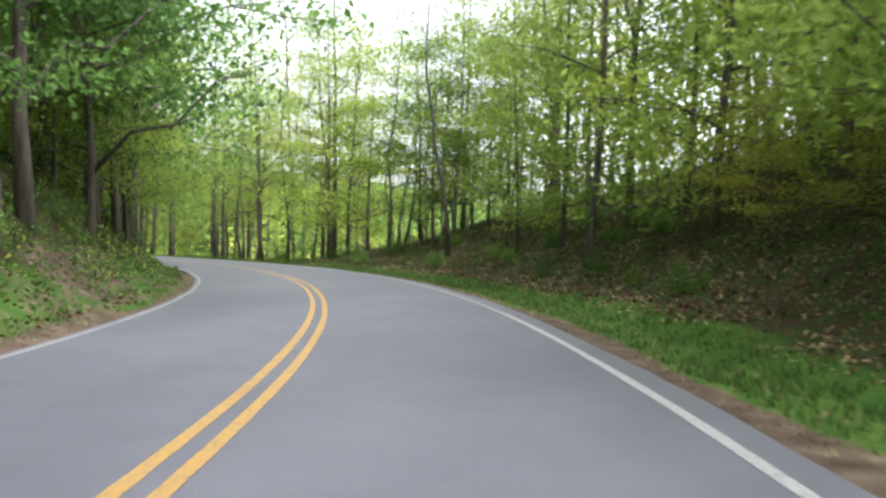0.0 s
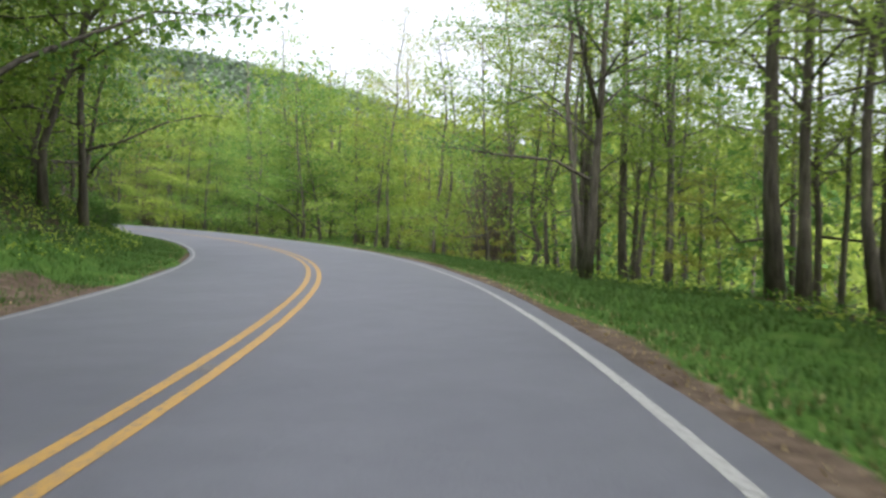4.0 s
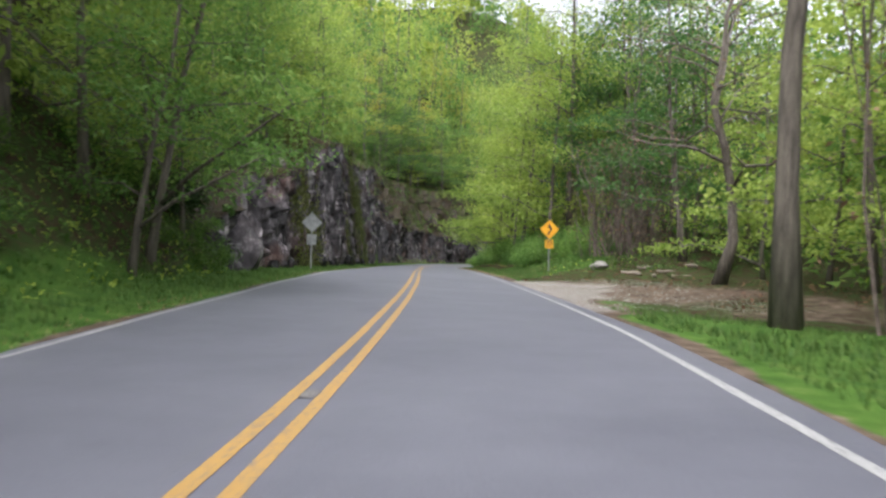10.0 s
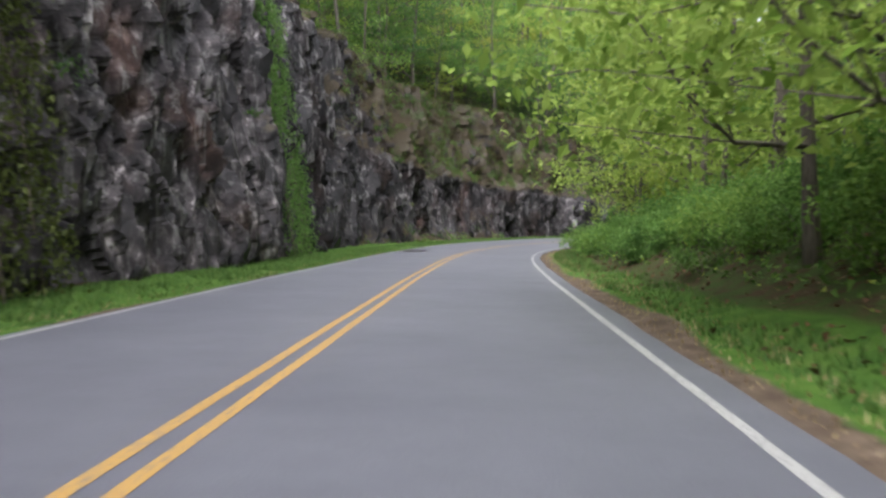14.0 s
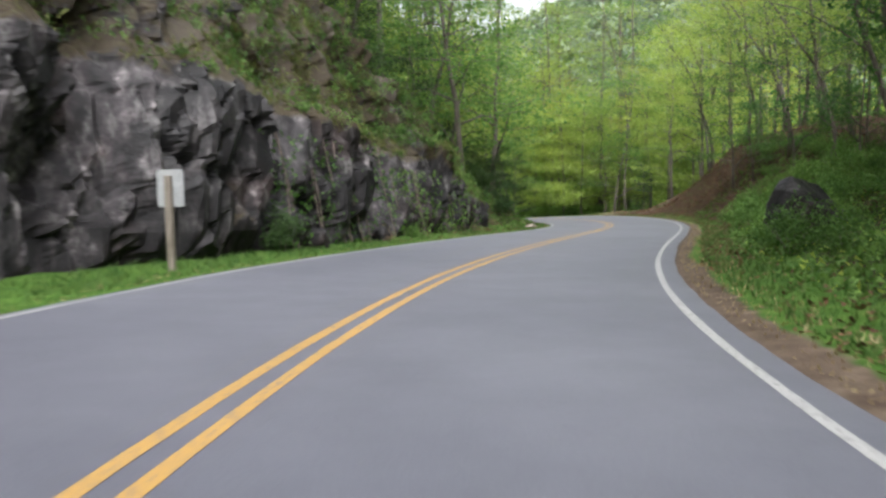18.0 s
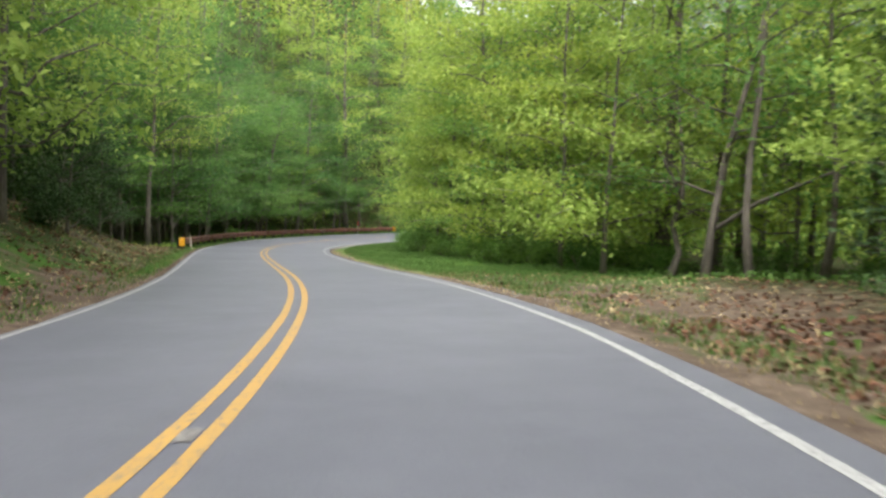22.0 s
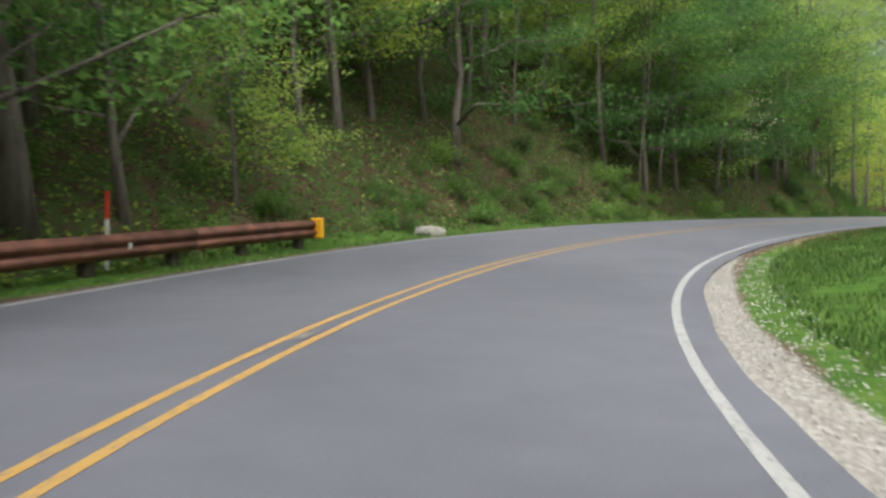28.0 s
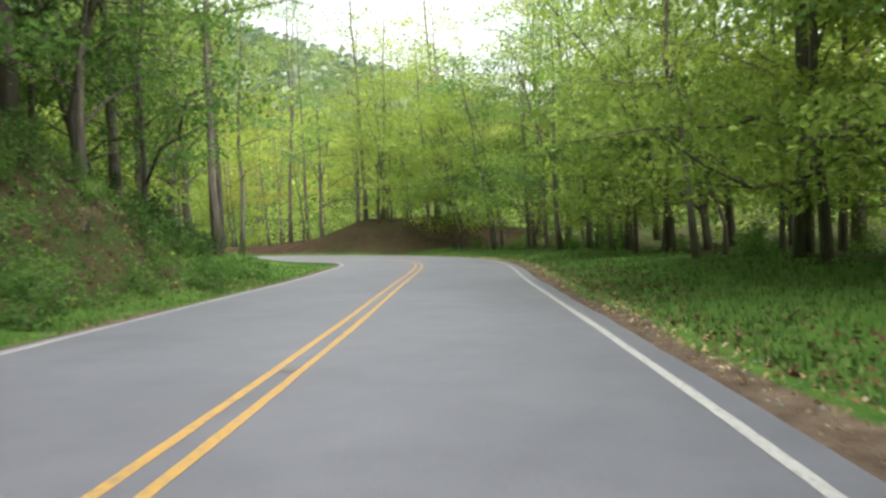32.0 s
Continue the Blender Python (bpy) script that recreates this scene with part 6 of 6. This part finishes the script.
sign_back(167.6, 4.4, 1.95, "diamond")
sign_back(279.0, 4.4, 1.35, "small")


def marker_post(s, d, tall, red):
    m = Matrix.Translation(spot(s, d)) @ pose(0, 0, 0, 0, 2, heading(s))
    ob = thing("marker_post", m, "red and white plastic marker post behind the guardrail" if red else "short white plastic marker post by the rail", "marker post")
    part("post", box((0.06, 0.03, tall * 0.68), (0, 0, tall * 0.34 - 0.05), 0.01), M["white_plastic"], ob)
    part("tip", box((0.064, 0.034, tall * 0.34), (0, 0, tall * 0.82 - 0.05), 0.01), M["red" if red else "white_plastic"], ob, "red tip" if red else "")
    return ob


marker_post(414.2, edge_l(414.2) + 1.42, 1.25, True)

# ---- stones, logs and small marks ----
def stone(seed, size, at, turn=0.0, name="boulder", label="grey angular boulder on the verge", mat="stone", category="rock", group=""):
    rng = np.random.default_rng(seed)
    bm = bmesh.new()
    bmesh.ops.create_icosphere(bm, subdivisions=3, radius=1.0)
    planes = rng.normal(size=(9, 3))
    planes /= np.linalg.norm(planes, axis=1)[:, None]
    cut = rng.uniform(0.55, 0.9, 9)
    for v in bm.verts:
        p = np.array(v.co)
        for nrm, c in zip(planes, cut):
            over = p @ nrm - c
            if over > 0:
                p = p - nrm * over * 0.95
        p = p + 0.03 * rng.normal(size=3)
        v.co = Vector(p * np.array(size))
    me = bpy.data.meshes.new(name)
    bm.to_mesh(me)
    bm.free()
    me.materials.append(M[mat])
    ob = new(name, me)
    ob.matrix_basis = Matrix.Translation(at) @ pose(0, 0, 0, 0, 0, turn)
    return tagged(ob, label, category, group)


stone(1, (1.0, 1.3, 1.5), spot(288.8, -6.7, 0.0), 20, label="large dark boulder under vines beside the road", mat="rock")
stone(2, (0.32, 0.24, 0.14), spot(309, edge_l(309) + 0.8, 0.06), 40, label="brown flat stone on the grass verge", mat="timber")
stone(3, (0.26, 0.2, 0.12), spot(319, edge_l(319) + 1.1, 0.08), 10, label="pale flat stone on the grass verge")
stone(4, (0.46, 0.30, 0.22), spot(424.5, edge_l(424.5) + 0.9, 0.10), 70, label="pale brown stone at the foot of the bank")
stone(5, (0.5, 0.4, 0.26), spot(169.4, -8.0, 0.12), 30, label="pale stone beside a heap of logs")
for k in range(26):
    s = rnd.uniform(160, 292)
    e = edge_of(s, 1) + float(tab(ROCK_FOOT, np.array(s), 1)) - rnd.uniform(0.0, 0.5)
    z = rnd.uniform(0.2, 0.55)
    stone(100 + k, (z * 1.1, z * 0.9, z * 1.2), spot(s, e, z * 0.3), rnd.uniform(0, 360), "fallen_rock", "dark angular rock at the foot of the cutting", "rock", group="rocks under the cutting")


def log(s, d, length, r, turn, up):
    m = Matrix.Translation(spot(s, d, up + r * 0.8)) @ pose(0, 0, 0, 0, 0, turn)
    ob = thing("log", m, "weathered fallen log lying beside the gravel", "log", "logs by the gravel")
    g = np.linspace(-0.5, 0.5, 6)
    wob = 0.04 * np.sin(g * 9)
    part_mesh("wood", mesh_of("wood", *tube(np.stack([g * length, wob, wob * 0.5], -1), r * (1 - 0.25 * np.abs(g)), 9), M["timber"], True), ob)
    return ob


for k, (s, d, ln, r, turn, up) in enumerate(((167.6, -9.0, 1.1, 0.08, 35, -0.03), (168.8, -10.0, 1.5, 0.07, 140, -0.03), (167.2, -9.9, 0.8, 0.06, 160, -0.02), (166.8, -11.0, 1.0, 0.09, 60, -0.03), (168.6, -11.8, 1.3, 0.07, 15, -0.02), (167.9, -10.6, 0.9, 0.05, 110, 0.03))):
    log(s, d, ln, r, turn, up)

# Worn marker beds between the yellow lines.
for s in (9.5, 34.5, 57.5, 81, 105, 121.8, 138.5, 163, 188, 212, 236, 260, 277, 291.5, 319, 328.5, 343, 367, 395.5, 410, 436, 461):
    tagged(strip("marker_bed", s, s + 0.3, -0.05, 0.06, 0.009, M["patch"], 0.1, parent=road, ragged=0.012, seed=s), "worn bed of a lost road stud")
damp_patch = strip("damp_patch", 237.4, 241.6, lambda v: 1.75 + 0.2 * abs(v - 239.6) ** 0.6, lambda v: edge_l(v) + 0.1, 0.004, M["wet"], 0.1, cols=14, parent=road)
_a, _b = np.meshgrid(np.linspace(0, 1, len(damp_patch.data.vertices) // 14), np.linspace(0, 1, 14), indexing="ij")
_thin = np.clip(np.minimum(np.minimum(_a, 1 - _a) * 3.2, _b * 1.8), 0, 1) + 0.12 * wave(_a * 9, _b * 6, 0.8, 2.0)
cover(damp_patch.data, np.repeat(_thin.reshape(-1, 1), 3, 1))
tagged(damp_patch, "dark damp patch of seeping water")
tagged(strip("crack", 358.6, 362.4, lambda v: -2.62 - 0.10 * (v - 358.6), lambda v: -2.632 - 0.10 * (v - 358.6), 0.004, M["sign_black"], 0.12, parent=road, ragged=0.04, seed=5), "thin dark crack in the asphalt")


# ---- ivy and vines on the rock ----
def ivy(s0, s1, top, seed, mat="ivy", dense=190):
    rng = np.random.default_rng(seed)
    m = Matrix.Translation(spot((s0 + s1) / 2, edge_of(s0, 1) + 1.5))
    ob = thing("ivy", m, "curtain of green ivy hanging down the rock face", "climbing plant", "ivy on the rock")
    n = int((s1 - s0) * top * dense)
    s = rng.uniform(s0, s1, n)
    h = rng.uniform(0, 1, n) ** 0.9 * top
    keep = wave(s, h, 0.8, seed) + rng.random(n) * 1.2 > -0.1
    s, h = s[keep], h[keep]
    d = np.interp(s, ST, WL) + LIP_L + tab(ROCK_FOOT, s, 1) + 0.16 * h - 0.45 + rng.normal(0, 0.16, len(s))
    x, y = plan(s, d)
    z = np.interp(s, ST, CZ) + h
    v, f = leaves(rng, np.stack([x, y, z], -1) - np.array(m.translation), 0.105, 0.08, 1.4, 0.5)
    part_mesh("foliage", mesh_of("foliage", v, f, M[mat]), ob)
    stems = []
    for k in range(10):
        a = rng.uniform(s0, s1)
        hh = np.linspace(-0.1, top, 7)
        dd = edge_of(a, 1) + float(tab(ROCK_FOOT, np.array(a), 1)) + 0.16 * hh - 0.42
        px, py = plan(a + 0.15 * np.sin(hh * 1.3 + k), dd)
        stems.append(tube(np.stack([px, py, np.interp(a, ST, CZ) + hh], -1) - np.array(m.translation), 0.02 * np.ones(7), 4))
    tagged(part_mesh("stem", mesh_of("stem", *merge(stems), M["vine"]), ob), "thin climbing stems", kind="stuff")
    return ob


ivy(169.5, 177, 7.0, 1)
ivy(203, 211, 9.3, 2)
ivy(228.5, 234.0, 11.0, 3, "mid")
ivy(192, 193.5, 8.5, 4)
ivy(284, 292, 3.0, 5, "weed", 45)
ivy(292, 301, 2.4, 6, "weed", 80)


# ---- vines hanging in the trees ----
def vine_tangle(s, d, wide, top, seed, label):
    rng = np.random.default_rng(seed)
    m = Matrix.Translation(spot(s, d))
    ob = thing("vine_tangle", m, label, "vines", "hanging vines")
    st = []
    for k in range(110):
        x, y = rng.normal(0, wide * 0.4, 2)
        h = top * rng.uniform(0.45, 1.0)
        g = np.linspace(0, 1, 6)
        st.append(tube(np.stack([x * (0.5 + 0.5 * g) + 0.25 * np.sin(g * 7 + k), y * (0.6 + 0.4 * g) + 0.2 * np.cos(g * 6 + k), -0.2 + h * g], -1), rng.uniform(0.012, 0.035) * (1.1 - 0.6 * g), 4))
    tagged(part_mesh("stem", mesh_of("stem", *merge(st), M["vine"]), ob), "tangled dry stems", kind="stuff")
    c = rng.normal(size=(1800, 3)) * np.array([wide * 0.5, wide * 0.5, 0]) + np.stack([0 * np.arange(1800), 0 * np.arange(1800), rng.uniform(0.5, top, 1800)], -1)
    part_mesh("foliage", mesh_of("foliage", *leaves(rng, c, 0.13, 0.08, 1.2), M["ruddy"]), ob)
    return ob


vine_tangle(145.4, -8.8, 1.7, 14.5, 1, "brown curtain of dry vines hanging from a tall tree")
vine_tangle(143.2, -9.4, 1.3, 12, 5, "brown curtain of dry vines hanging from a tall tree")
vine_tangle(141, -14.6, 1.8, 10, 2, "brown curtain of dry vines hanging from a tall tree")
vine_tangle(172.5, -10.0, 3.0, 5.5, 3, "grey-brown heap of dry vines behind the sign")
vine_tangle(92, -13.0, 2.0, 7, 4, "tangle of dry ruddy vines in the wood")


# ---- loose pebbles ----
def pebbles():
    rng = np.random.default_rng(91)
    vs, fs = [], []
    eight = np.array([(1, 0, 0), (0, 1, 0), (-1, 0, 0), (0, -1, 0), (0, 0, 0.8), (0, 0, -0.8)])
    for s0, s1, u0, u1, n in ((384, 424, 0.1, 1.1, 4200), (149, 166, 0.1, 4.6, 3600), (336, 380, 0.15, 0.7, 300), (426, 500, 0.1, 0.8, 700)):
        s, u = rng.uniform(s0, s1, n), rng.uniform(u0, u1, n)
        e = np.interp(s, ST, WR) + LIP_R
        p = ground_points(s, -(e + u), 0.012)
        size = rng.uniform(0.006, 0.024, (n, 1, 1)) * rng.uniform(0.6, 1.3, (n, 1, 3))
        base = sum(len(q) for q in vs)
        vs.append((p[:, None, :] + eight[None] * size).reshape(-1, 3))
        for k in range(n):
            o = base + k * 6
            fs += [(o, o + 1, o + 4), (o + 1, o + 2, o + 4), (o + 2, o + 3, o + 4), (o + 3, o, o + 4)]
    tagged(new("pebbles", mesh_of("pebbles", np.concatenate(vs), fs, M["pebble"])), "loose pale pebbles along the road's edge", "pebbles", kind="stuff")


pebbles()
